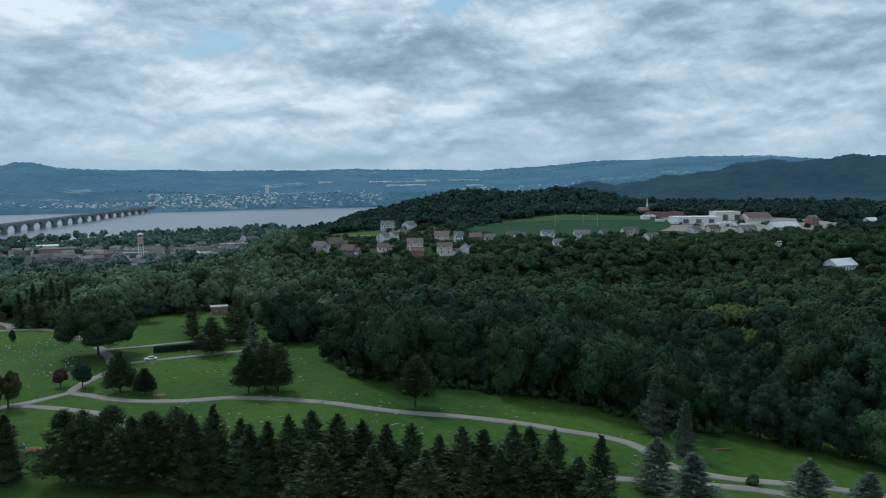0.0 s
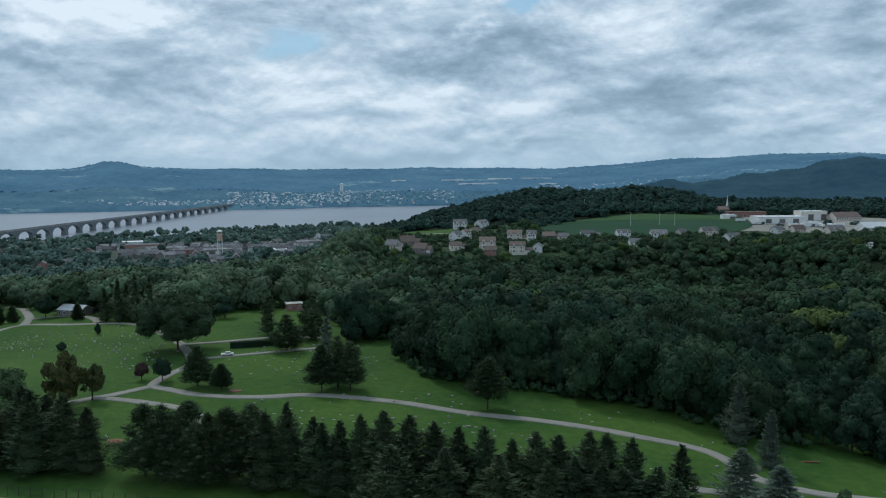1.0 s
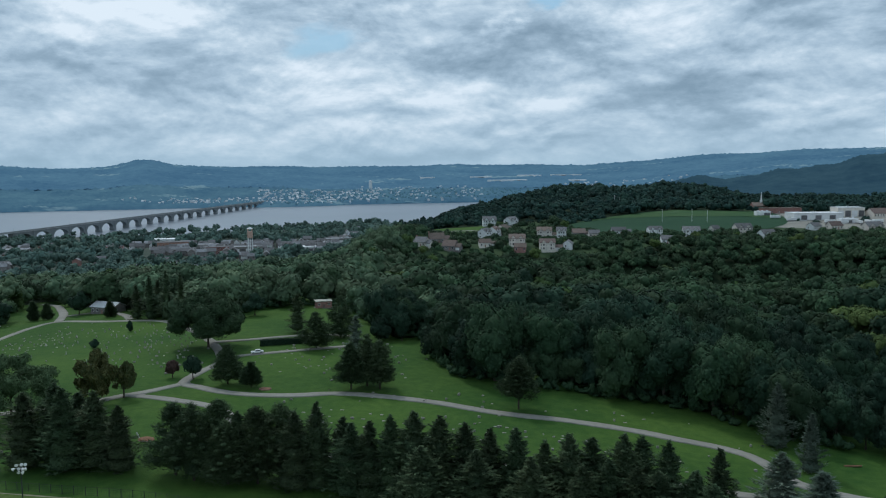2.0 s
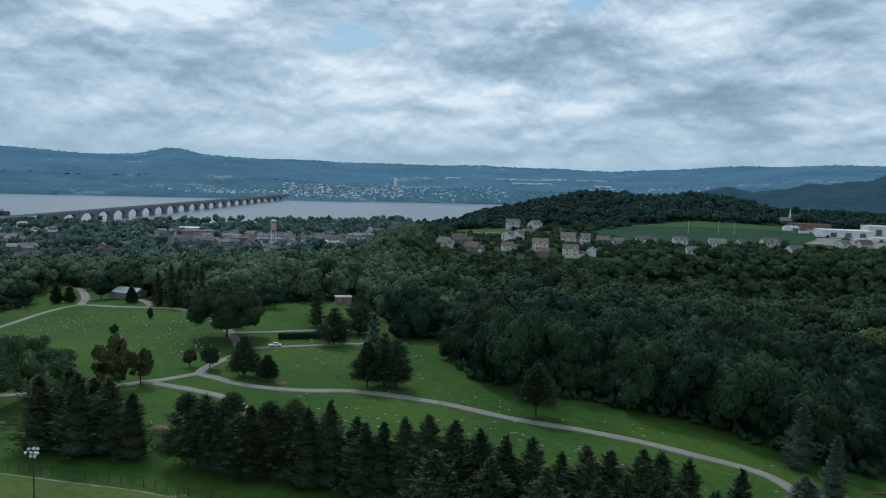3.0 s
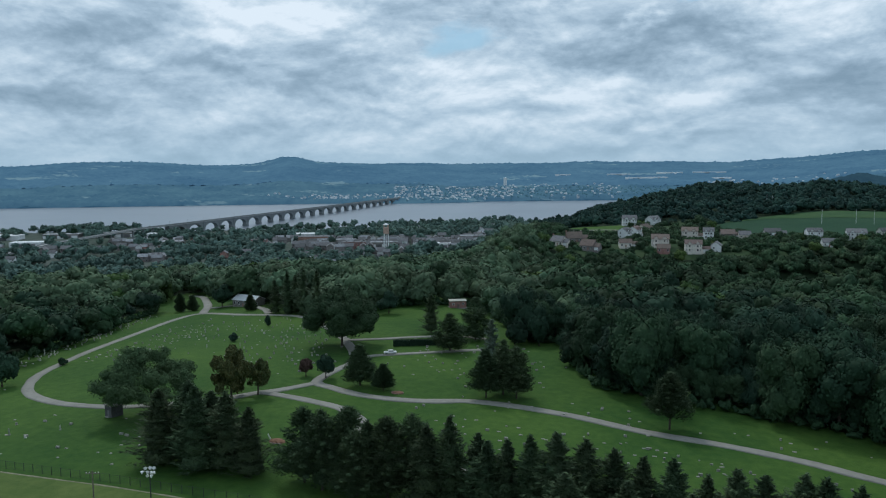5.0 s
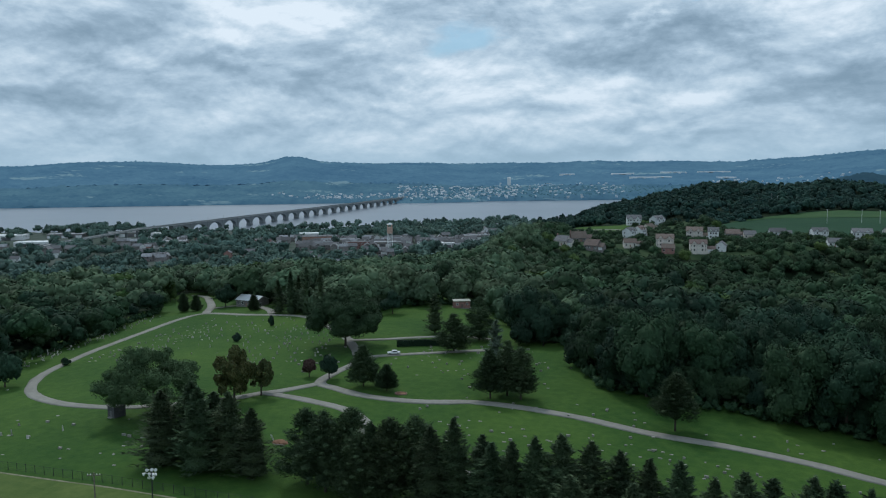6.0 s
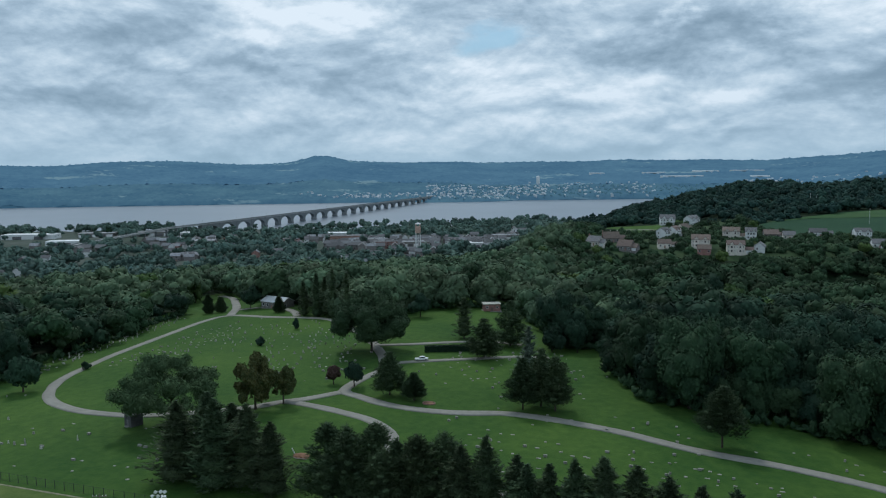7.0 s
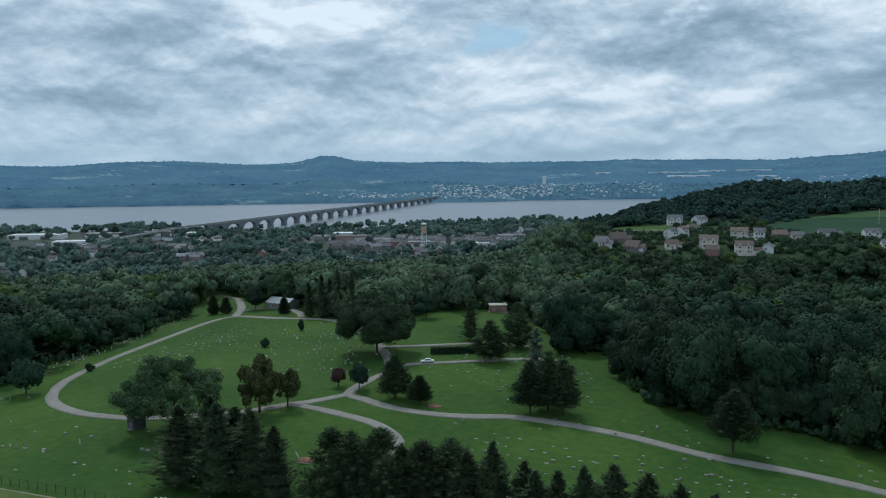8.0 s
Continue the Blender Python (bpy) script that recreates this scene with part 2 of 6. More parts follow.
M = {
    "grass": surface("grass", (0.022, 0.064, 0.013), (0.074, 0.130, 0.025), 0.35, 0.95, 0.5, 2.0, spec=0.1, coarse=0.022, detail=8.0),
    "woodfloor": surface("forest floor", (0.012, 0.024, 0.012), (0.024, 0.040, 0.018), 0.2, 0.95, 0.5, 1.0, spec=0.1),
    "yard": surface("house yards", (0.022, 0.050, 0.020), (0.060, 0.085, 0.040), 0.06, 0.95, spec=0.1, coarse=0.02),
    "townground": surface("town ground", (0.025, 0.05, 0.03), (0.11, 0.12, 0.11), 0.05, 0.95, 0.0, spec=0.1, coarse=0.012),
    # blue of the haze painted over the green of the far woods
    "farland": surface("far wooded land blued for haze", (0.040, 0.095, 0.145), (0.070, 0.135, 0.185), 0.012, 1.0, 0.0, spec=0.0, coarse=0.0016, detail=9.0),
    "crop": surface("crop field", (0.018, 0.052, 0.028), (0.032, 0.074, 0.036), 0.15, 0.95, 0.3, 1.2, spec=0.1, coarse=0.012),
    "asphalt": surface("worn asphalt", (0.18, 0.172, 0.148), (0.285, 0.272, 0.238), 0.7, 0.9, 0.2, 6.0, coarse=0.09),
    "bark": surface("bark", (0.035, 0.028, 0.022), (0.09, 0.075, 0.06), 2.0, 0.95, 0.6, 8.0),
    "water": surface("river water", (0.085, 0.115, 0.150), (0.125, 0.155, 0.195), 0.006, 0.3, 0.08, 0.03, spec=0.5, coarse=0.0015, reach=2.0),
    "leaf": surface("broadleaf foliage", (0.017, 0.041, 0.021), (0.046, 0.084, 0.038), 0.3, 0.85, 0.35, 1.5, reach=0.5, spread=0.36, islands=0.22, spec=0.15, coarse=0.04),
    "leaf_dark": surface("dark foliage", (0.013, 0.033, 0.021), (0.033, 0.064, 0.037), 0.3, 0.85, 0.35, 1.5, reach=0.5, spread=0.34, islands=0.22, spec=0.15, coarse=0.04),
    # leaves of the town trees: haze mixed in as a paler, bluer colour
    "leaf_town_haze": surface("town foliage paled for haze", (0.062, 0.112, 0.098), (0.112, 0.164, 0.134), 0.3, 0.85, 0.35, 0.8, reach=0.5, spread=0.34, islands=0.16, spec=0.15, coarse=0.02),
    # lighter copy of the leaf colour, with haze painted in
    "leaf_hazed": surface("green foliage paled for haze", (0.046, 0.088, 0.052), (0.108, 0.158, 0.084), 0.3, 0.85, 0.35, 1.2, reach=0.5, spread=0.34, islands=0.2, spec=0.15, coarse=0.04),
    # dark leaves of the far hill, tinted blue to stand in for haze
    "leaf_hill": surface("hill foliage blued for haze", (0.016, 0.040, 0.034), (0.035, 0.069, 0.055), 0.3, 0.85, 0.35, 1.2, reach=0.5, spread=0.3, islands=0.16, spec=0.1, coarse=0.02),
    "leaf_locust": surface("feathery pale foliage", (0.042, 0.080, 0.037), (0.100, 0.146, 0.068), 0.3, 0.85, 0.35, 1.2, reach=0.5, islands=0.3, spec=0.1, coarse=0.06),
    "leaf_yellow": surface("yellowing foliage", (0.034, 0.072, 0.020), (0.076, 0.120, 0.035), 0.3, 0.85, 0.35, 1.5, reach=0.5, spread=0.25, islands=0.3, spec=0.15),
    "leaf_orange": surface("rusty foliage", (0.048, 0.084, 0.030), (0.134, 0.126, 0.042), 0.4, 0.75, 1.0, 1.5, reach=1.2, spread=0.1, islands=0.6, spec=0.2),
    "leaf_plum": surface("plum foliage", (0.050, 0.032, 0.028), (0.110, 0.066, 0.054), 0.4, 0.75, 1.0, 1.5, reach=1.2, islands=0.6, spec=0.2),
    "needles": surface("spruce needles", (0.036, 0.066, 0.034), (0.084, 0.126, 0.058), 0.4, 0.8, 1.0, 2.2, reach=0.9, spread=0.22, islands=0.4, spec=0.15),
    "needles_blue": surface("blue spruce needles", (0.068, 0.108, 0.078), (0.148, 0.190, 0.142), 0.4, 0.8, 1.0, 2.2, reach=0.9, spread=0.15, islands=0.4, spec=0.15),
    "concrete": surface("weathered concrete", (0.16, 0.15, 0.13), (0.27, 0.26, 0.24), 0.15, 0.9, coarse=0.02),
    "white_wall": surface("white siding", (0.62, 0.63, 0.63), (0.78, 0.78, 0.77), 0.4, 0.7, spread=0.08),
    "cream_wall": surface("cream siding", (0.58, 0.53, 0.47), (0.72, 0.67, 0.60), 0.4, 0.7, spread=0.12),
    "brick_wall": surface("brick wall", (0.22, 0.13, 0.10), (0.35, 0.22, 0.175), 0.6, 0.9, spread=0.15),
    "stone_wall": surface("grey stone wall", (0.15, 0.14, 0.13), (0.28, 0.26, 0.25), 0.7, 0.9, spread=0.15),
    "roof_grey": surface("grey shingle roof", (0.10, 0.10, 0.105), (0.18, 0.175, 0.175), 0.7, 0.9, spread=0.25),
    "roof_brown": surface("brown shingle roof", (0.125, 0.095, 0.08), (0.205, 0.16, 0.135), 0.7, 0.9, spread=0.2),
    "roof_white": surface("white membrane roof", (0.55, 0.56, 0.57), (0.75, 0.76, 0.77), 0.08, 0.7, spread=0.1),
    "roof_pale": surface("pale weathered roof", (0.15, 0.155, 0.165), (0.30, 0.305, 0.32), 0.3, 0.85, spread=0.3),
    "roof_terracotta": surface("reddish-brown shingle roof", (0.16, 0.085, 0.065), (0.26, 0.15, 0.115), 0.5, 0.9, spread=0.15),
    "pane": glossy("window glass", (0.02, 0.025, 0.03), 0.08),
    "trim": surface("white trim", (0.65, 0.65, 0.64), (0.78, 0.78, 0.77), 1.0, 0.6),
    "metal": surface("galvanised metal", (0.30, 0.31, 0.32), (0.45, 0.46, 0.47), 2.0, 0.5, metal=0.6),
    "wood": surface("weathered pole wood", (0.10, 0.085, 0.07), (0.20, 0.17, 0.14), 2.0, 0.9),
    "granite": surface("grave granite", (0.22, 0.215, 0.185), (0.56, 0.545, 0.475), 1.5, 0.6, spread=0.35),
    "meadow": surface("rough meadow grass", (0.055, 0.095, 0.022), (0.120, 0.155, 0.046), 0.4, 0.95, 0.5, 2.0, spec=0.1, coarse=0.05, detail=8.0),
    "verge": surface("unmown field edge", (0.032, 0.076, 0.030), (0.056, 0.102, 0.038), 0.1, 0.95, spec=0.1, coarse=0.02),
    "drygrass": surface("dry grass strip", (0.13, 0.135, 0.075), (0.30, 0.27, 0.19), 0.5, 0.95),
    "soil": surface("bare soil", (0.15, 0.075, 0.045), (0.26, 0.14, 0.085), 1.2, 0.95),
}

# ---- mesh helpers ----


def ss(a, b, x):
    t = np.clip((x - a) / (b - a), 0, 1)
    return t * t * (3 - 2 * t)


def raw_mesh(name, verts, faces, material, smooth=False, smooth_last=False, tint=None):
    """A mesh from arrays: verts (n, 3) and a list of face arrays (m, k); tint: one number a face, alike all over one tree."""
    me = bpy.data.meshes.new(name)
    verts = np.asarray(verts, np.float32)
    me.vertices.add(len(verts))
    me.vertices.foreach_set("co", verts.ravel())
    loops = np.concatenate([np.asarray(f).ravel() for f in faces]).astype(np.int32)
    sizes = np.concatenate([np.full(len(f), np.shape(f)[1]) for f in faces])
    me.loops.add(len(loops))
    me.loops.foreach_set("vertex_index", loops)
    me.polygons.add(len(sizes))
    me.polygons.foreach_set("loop_start", np.concatenate([[0], np.cumsum(sizes)[:-1]]).astype(np.int32))
    me.update(calc_edges=True)
    me.validate()
    if tint is not None:
        me.attributes.new("tint", "FLOAT", "FACE").data.foreach_set("value", np.asarray(tint, np.float32))
    if smooth or smooth_last:
        round_ones = np.ones(len(sizes), bool)
        if smooth_last:
            round_ones[:len(sizes) - len(faces[-1])] = False
        me.polygons.foreach_set("use_smooth", round_ones)
    for one in (material if isinstance(material, (list, tuple)) else [material]):
        me.materials.append(one)
    return me


def part(name, bm, material, parent=None, label=""):
    """Links a bmesh (or a ready mesh) as ONE mesh object under a thing or a part."""
    if isinstance(bm, bpy.types.Mesh):
        me = bm
    else:
        me = bpy.data.meshes.new(name)
        bm.to_mesh(me)
        bm.free()
        me.materials.append(material)
    ob = new(name, me)
    if parent is not None:
        ob.parent = parent
    return tagged(ob, label)


def box(bm, x0, x1, y0, y1, z0, z1, bevel=0.0):
    made = bmesh.ops.create_cube(bm, size=1.0, matrix=Matrix.Translation(((x0 + x1) / 2, (y0 + y1) / 2, (z0 + z1) / 2)) @ Matrix.Diagonal((x1 - x0, y1 - y0, z1 - z0, 1)))
    if bevel:
        edges = list({e for v in made["verts"] for e in v.link_edges})
        bmesh.ops.bevel(bm, geom=edges, offset=bevel, segments=1, affect="EDGES")
    return bm


def boxed(*args, **kw):
    return box(bmesh.new(), *args, **kw)


def cone(bm, a, b, r0, r1, sides=8):
    """A tapered rod from a to b."""
    a, b = Vector(a), Vector(b)
    turn = (b - a).to_track_quat("Z", "Y").to_matrix().to_4x4()
    bmesh.ops.create_cone(bm, cap_ends=True, segments=sides, radius1=r0, radius2=r1, depth=(b - a).length, matrix=Matrix.Translation((a + b) / 2) @ turn)
    return bm


# ---- the lie of the land ----
def height(x, y):
    x, y = np.asarray(x, float), np.asarray(y, float)
    d = np.hypot(x, y) + 1e-6
    az = np.degrees(np.arctan2(-x, y))
    # gentle cemetery hilltop
    z = -7.5 - np.minimum(0.0002 * (x + 90) ** 2, 9.0)
    z = z - 2.0 * ss(330, 520, d)
    # wooded hollow before the housing ridge
    right = 1 - ss(9.5, 16, az)
    z = z - right * (4 + 9 * ss(-26, -15, az)) * ss(300, 520, d) * (1 - ss(640, 720, d))
    ridge = -2.0 + 10 * ss(800, 1050, d) + 14 * ss(1060, 1300, d) * np.exp(-((az + 7) / 11) ** 2) * (1 - 1.1 * ss(-10.5, -14.5, az))
    ridge = ridge - 36 * ss(-2, 9, az) * ss(800, 1200, d) - 20 * ss(5.5, 10, az) * ss(850, 1150, d)
    k = right * ss(635, 725, d)
    z = z * (1 - k) + ridge * k
    z = z + 13 * np.exp(-((x - 315) ** 2 + (y - 612) ** 2) / 55 ** 2)
    # fall towards the town and the river
    u = -x * 0.3256 + y * 0.9455
    v = x * 0.9455 + y * 0.3256
    left = ss(9, 17, az)
    k = left * ss(470, 980, d)
    z = z * (1 - k) - 59 * k
    k = ss(1350, 1620, d) * ss(-22, -6, az)
    z = z * (1 - k) - 60 * k
    k = ss(1500, 2300, d) * (1 - ss(-22, -6, az))
    z = z * (1 - k) - 20 * k
    # river bed
    near = 1610 + 0.30 * np.maximum(v + 150, 0)
    far = 2735 + 0.1 * v
    bed = ss(near - 20, near + 25, u) * (1 - ss(far - 25, far + 20, u)) * (1 - ss(650, 900, v))
    z = z * (1 - bed) - 75 * bed
    # wooded spit at the far end of the bridge
    z = np.maximum(z, -75 + 13.5 * np.exp(-(((x + 800) / 170) ** 4) - ((y - 2640 - 0.5 * (x + 800)) / 95) ** 4))
    # far side: the land climbs slowly to a wooded skyline
    a = np.radians(az)
    far = np.where(v > 650, np.minimum(far, 2300), far)
    crest = 52 + 5 * np.sin(9 * a + 0.6) + 3 * np.sin(23 * a) + 2.5 * np.sin(61 * a + 1) + 44 * np.exp(-((az - 27.3) / 1.7) ** 2) + 12 * np.exp(-((az - 25) / 6) ** 2)
    crest = crest + 22 * np.exp(-((az - 39) / 4) ** 2) + 84 * np.exp(-((az + 20) / 8) ** 2) + 28 * np.exp(-((az + 10) / 5) ** 2)
    start = np.where(az > 14, 2680.0, 2900.0)
    climb = np.where(az > 0, ss(2650, 4350, d) * ss(13, 24, az), 0) + (1 - ss(13, 24, az)) * np.clip((d - 2700) / 2100, 0, 1) ** 1.25
    k = ss(-9, -1, az)
    climb = climb * k + np.clip((d - 2400) / 2200, 0, 1) ** 1.4 * (1 - k)
    z = np.where((u > far) | (az < -6), z + climb * (crest - z), z)
    return z


RIVER = -67.0


def ground_z(x, y):
    return float(height(x, y))


def inside(poly, x, y):
    x, y = np.asarray(x, float), np.asarray(y, float)
    hit = np.zeros(x.shape, bool)
    for (x0, y0), (x1, y1) in zip(poly, poly[1:] + poly[:1]):
        cross = ((y0 > y) != (y1 > y)) & (x < (x1 - x0) * (y - y0) / ((y1 - y0) if y1 != y0 else 1e-9) + x0)
        hit ^= cross
    return hit


LAWN = [(150, 196), (124, 214), (103, 226), (82, 237), (62, 250), (43, 265), (18, 272), (-15, 278), (-31, 285), (-42, 312), (-48, 331), (-55, 359), (-71, 358),
        (-80, 382), (-94, 420), (-115, 433), (-143, 427), (-154, 414), (-162, 398), (-188, 392), (-216, 405), (-262, 438), (-330, 520), (-345, 515), (-321, 449), (-295, 409),
        (-276, 329), (-271, 292), (-258, 252), (-300, 215), (-420, 150), (-420, -150), (300, -150), (300, 150)]
FIELD = [(26, 846), (71, 806), (135, 814), (209, 834), (262, 898), (262, 1009), (164, 1037), (83, 958), (34, 894)]
GREEN = [(-109, 846), (-119, 903), (-69, 910), (-55, 862), (-79, 815)]
YARDS = [(-122, 690), (-90, 672), (-40, 680), (30, 672), (120, 705), (210, 735), (330, 790), (440, 850), (500, 860), (500, 900), (420, 960), (330, 990), (250, 1090), (262, 898), (209, 834), (135, 814),
         (71, 806), (26, 846), (0, 930), (-70, 920), (-112, 760)]


def build_ground():
    az = np.radians(np.concatenate([np.arange(-180, -52, 6.0), np.arange(-52, 72, 0.4), np.arange(72, 180, 6.0)]))
    r = np.concatenate([[8, 20, 40, 60, 80, 100, 120], np.geomspace(135, 4950, 175)])
    A, Rr = np.meshgrid(az, r, indexing="ij")
    X, Y = -np.sin(A) * Rr, np.cos(A) * Rr
    Z = height(X, Y)
    # treetop unevenness of the far woods
    rough = np.random.default_rng(4).normal(0, 1, Z.shape)
    Z = Z + rough * (2.0 * ss(1700, 2000, Rr) * (1 - ss(2250, 2400, Rr))) * (Z > RIVER + 4) - 3.0 * ss(2400, 2500, Rr) * (Z > RIVER + 4)
    n, m = X.shape
    V = np.stack([X, Y, Z], -1).reshape(-1, 3)
    V = np.vstack([V, [[0, 0, ground_z(0, 0)]]])
    i, j = np.meshgrid(np.arange(n), np.arange(m - 1), indexing="ij")
    k = (i + 1) % n
    F = np.stack([i * m + j, i * m + j + 1, k * m + j + 1, k * m + j], -1).reshape(-1, 4)
    fan = np.stack([np.arange(n) * m, ((np.arange(n) + 1) % n) * m, np.full(n, n * m)], -1)[:, [0, 2, 1]]
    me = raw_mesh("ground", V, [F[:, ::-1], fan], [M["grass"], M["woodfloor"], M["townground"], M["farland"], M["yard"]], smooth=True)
    c = V[F].mean(1)
    d = np.hypot(c[:, 0], c[:, 1])
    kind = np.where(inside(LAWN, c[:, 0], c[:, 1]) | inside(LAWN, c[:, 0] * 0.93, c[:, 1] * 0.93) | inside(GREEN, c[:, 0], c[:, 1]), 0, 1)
    kind = np.where((kind == 1) & inside(YARDS, c[:, 0], c[:, 1]), 4, kind)
    kind = np.where((d > 800) & (d < 2400) & (c[:, 2] < -30), 2, kind)
    # beyond 1900 m the ground takes the haze-blue colour
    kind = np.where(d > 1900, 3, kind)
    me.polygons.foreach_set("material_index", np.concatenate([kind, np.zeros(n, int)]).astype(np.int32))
    tagged(new("ground", me), "mown green cemetery grass running out to wooded hills", "ground", kind="structure")


build_ground()


def axis_uv(u, v):
    """From along-the-river coordinates (u across it, v along) to x, y."""
    return -u * 0.3256 + v * 0.9455, u * 0.9455 + v * 0.3256


def build_river():
    pts = [axis_uv(u, v) for u, v in ((1480, -3600), (1480, 1000), (2760, 1000), (2760, -3600))]
    me = raw_mesh("water", [(x, y, RIVER) for x, y in pts], [np.array([[0, 1, 2, 3]])], M["water"])
    tagged(new("water", me), "wide pale grey river reflecting the cloudy sky", "river", kind="structure")


build_river()


def smooth_line(pts, step=3.0):
    """A Catmull-Rom line through pts, with points about every step metres."""
    P = [np.array(p, float) for p in pts]
    P = [2 * P[0] - P[1], *P, 2 * P[-1] - P[-2]]
    out = []
    for a, b, c, d in zip(P, P[1:], P[2:], P[3:]):
        n = max(2, int(np.linalg.norm(c - b) / step))
        for s in np.arange(n) / n:
            out.append(0.5 * (2 * b + (c - a) * s + (2 * a - 5 * b + 4 * c - d) * s * s + (3 * b - a - 3 * c + d) * s ** 3))
    out.append(P[-2])
    return np.array(out)


def ribbon(name, pts, width, material, lift, label, category="road", edge=0.15, kind="structure"):
    L = smooth_line(pts)
    T = np.gradient(L, axis=0)
    T /= np.linalg.norm(T, axis=1, keepdims=True)
    N = np.stack([-T[:, 1], T[:, 0]], -1)
    wob = 1 + edge * np.array([noise.noise((p[0] * 0.15, p[1] * 0.15, 3)) for p in L])
    rows = []
    for s, drop in ((-1.0, -0.35), (-0.98, 0.0), (-0.5, 0.03), (0.0, 0.05), (0.5, 0.03), (0.98, 0.0), (1.0, -0.35)):
        Q = L + N * (s * width / 2 * wob)[:, None]
        rows.append(np.column_stack([Q, height(Q[:, 0], Q[:, 1]) + lift + drop]))
    V = np.stack(rows, 1)
    n, m = V.shape[:2]
    i, j = np.meshgrid(np.arange(n - 1), np.arange(m - 1), indexing="ij")
    F = np.stack([i * m + j, i * m + j + 1, (i + 1) * m + j + 1, (i + 1) * m + j], -1).reshape(-1, 4)[:, ::-1]
    return tagged(new(name, raw_mesh(name, V.reshape(-1, 3), [F], material, True)), label, category, kind=kind)


ROAD = "narrow pale grey asphalt cemetery road between lawns"
ribbon("road_1", [(140, 190), (104, 199), (91.7, 200.7), (76, 202), (63, 208.2), (57.8, 222), (53, 227.8), (46, 231.4), (38, 234.2), (25.7, 239.2), (5.8, 244.2), (-14, 247.3), (-33, 254), (-42, 256.3), (-52, 258.4), (-61.5, 259.6), (-70, 259.4), (-79, 256.6), (-90, 255.1), (-104.6, 257), (-118.6, 263.4), (-125.5, 268), (-126, 282), (-124, 297), (-130, 312), (-140, 329)], 4.0, M["asphalt"], 0.22, ROAD)
ribbon("road_2", [(-125, 267), (-134, 255.7), (-139, 252), (-149, 242), (-173, 230), (-195, 229.3), (-212, 234.5), (-223, 241.5), (-230, 249), (-237.3, 259.7), (-242, 270.2), (-245.3, 281), (-251.3, 303.3), (-255, 325), (-259, 350), (-264, 386), (-259, 403), (-230, 396), (-194, 390), (-165, 362), (-142, 333)], 4.0, M["asphalt"], 0.18, ROAD)
ribbon("road_3", [(-140, 253), (-128, 250.4), (-117.3, 247.1), (-105.8, 242.7), (-98.4, 237), (-92.8, 230.5), (-90, 222), (-80, 208), (-50, 203), (0, 203), (48, 197.5), (78, 195.7), (88, 193.5), (130, 184)], 3.8, M["asphalt"], 0.14, ROAD)
ribbon("road_4", [(-140, 329), (-142, 333), (-128, 338.3), (-107, 348), (-85, 352)], 3.2, M["asphalt"], 0.26, ROAD)
ribbon("road_5", [(-125, 302), (-120, 308.3), (-95, 321), (-81, 329), (-70, 333)], 3.0, M["asphalt"], 0.26, ROAD)
ribbon("road_6", [(-259, 403), (-272, 428), (-280, 441), (-300, 470), (-322, 500), (-345, 520)], 5.0, M["asphalt"], 0.26, ROAD)
ribbon("road_7", [(-268, 425), (-255, 432), (-240, 425), (-225, 412), (-215, 398)], 4.0, M["asphalt"], 0.3, ROAD)


def drape(name, poly, material, lift, label, category, cell=6.0):
    """A sheet over the ground within an outline."""
    bm = bmesh.new()
    f = bm.faces.new([bm.verts.new((x, y, 0)) for x, y in poly])
    xs, ys = [p[0] for p in poly], [p[1] for p in poly]
    for k in np.arange(min(xs), max(xs), cell):
        bmesh.ops.bisect_plane(bm, geom=bm.verts[:] + bm.edges[:] + bm.faces[:], plane_co=(k, 0, 0), plane_no=(1, 0, 0))
    for k in np.arange(min(ys), max(ys), cell):
        bmesh.ops.bisect_plane(bm, geom=bm.verts[:] + bm.edges[:] + bm.faces[:], plane_co=(0, k, 0), plane_no=(0, 1, 0))
    for v in bm.verts:
        v.co.z = ground_z(v.co.x, v.co.y) + lift
    bmesh.ops.recalc_face_normals(bm, faces=bm.faces[:])
    if bm.faces[:] and bm.faces[0].normal.z < 0:
        bmesh.ops.reverse_faces(bm, faces=bm.faces[:])
    return tagged(part(name, bm, material), label, category, kind="structure")


drape("field", [tuple(p[:2]) for p in smooth_line(FIELD + FIELD[:1], 12)[:-1]], M["crop"], 0.5, "smooth green crop field on the hill behind the houses", "field", 15.0)
drape("field", [(36, 902), (83, 940), (151, 955), (226, 952), (258, 930), (262, 1005), (236, 1012), (165, 1036), (84, 958)], M["verge"], 0.8, "paler unmown strip along the far side of the crop field", "field", 12.0)
drape("meadow", [(-340, 187), (-300, 184), (-220, 179), (-154, 174.5), (-134, 173.5), (-111, 171.6), (-90, 170), (-60, 163.8), (-20, 155.8), (40, 146), (40, 60), (-340, 60)], M["meadow"], 0.07, "rough yellow-green meadow grass outside the fence", "meadow", 6.0)

# ---- trees ----
ICO = {}


def ico(level=1):
    if level not in ICO:
        bm = bmesh.new()
        bmesh.ops.create_icosphere(bm, subdivisions=level, radius=1.0)
        bm.verts.ensure_lookup_table()
        ICO[level] = (np.array([v.co for v in bm.verts]), np.array([[v.index for v in f.verts] for f in bm.faces]))
        bm.free()
    return ICO[level]


def unit(rng, n):
    d = rng.normal(size=(n, 3))
    return d / np.linalg.norm(d, axis=1, keepdims=True)


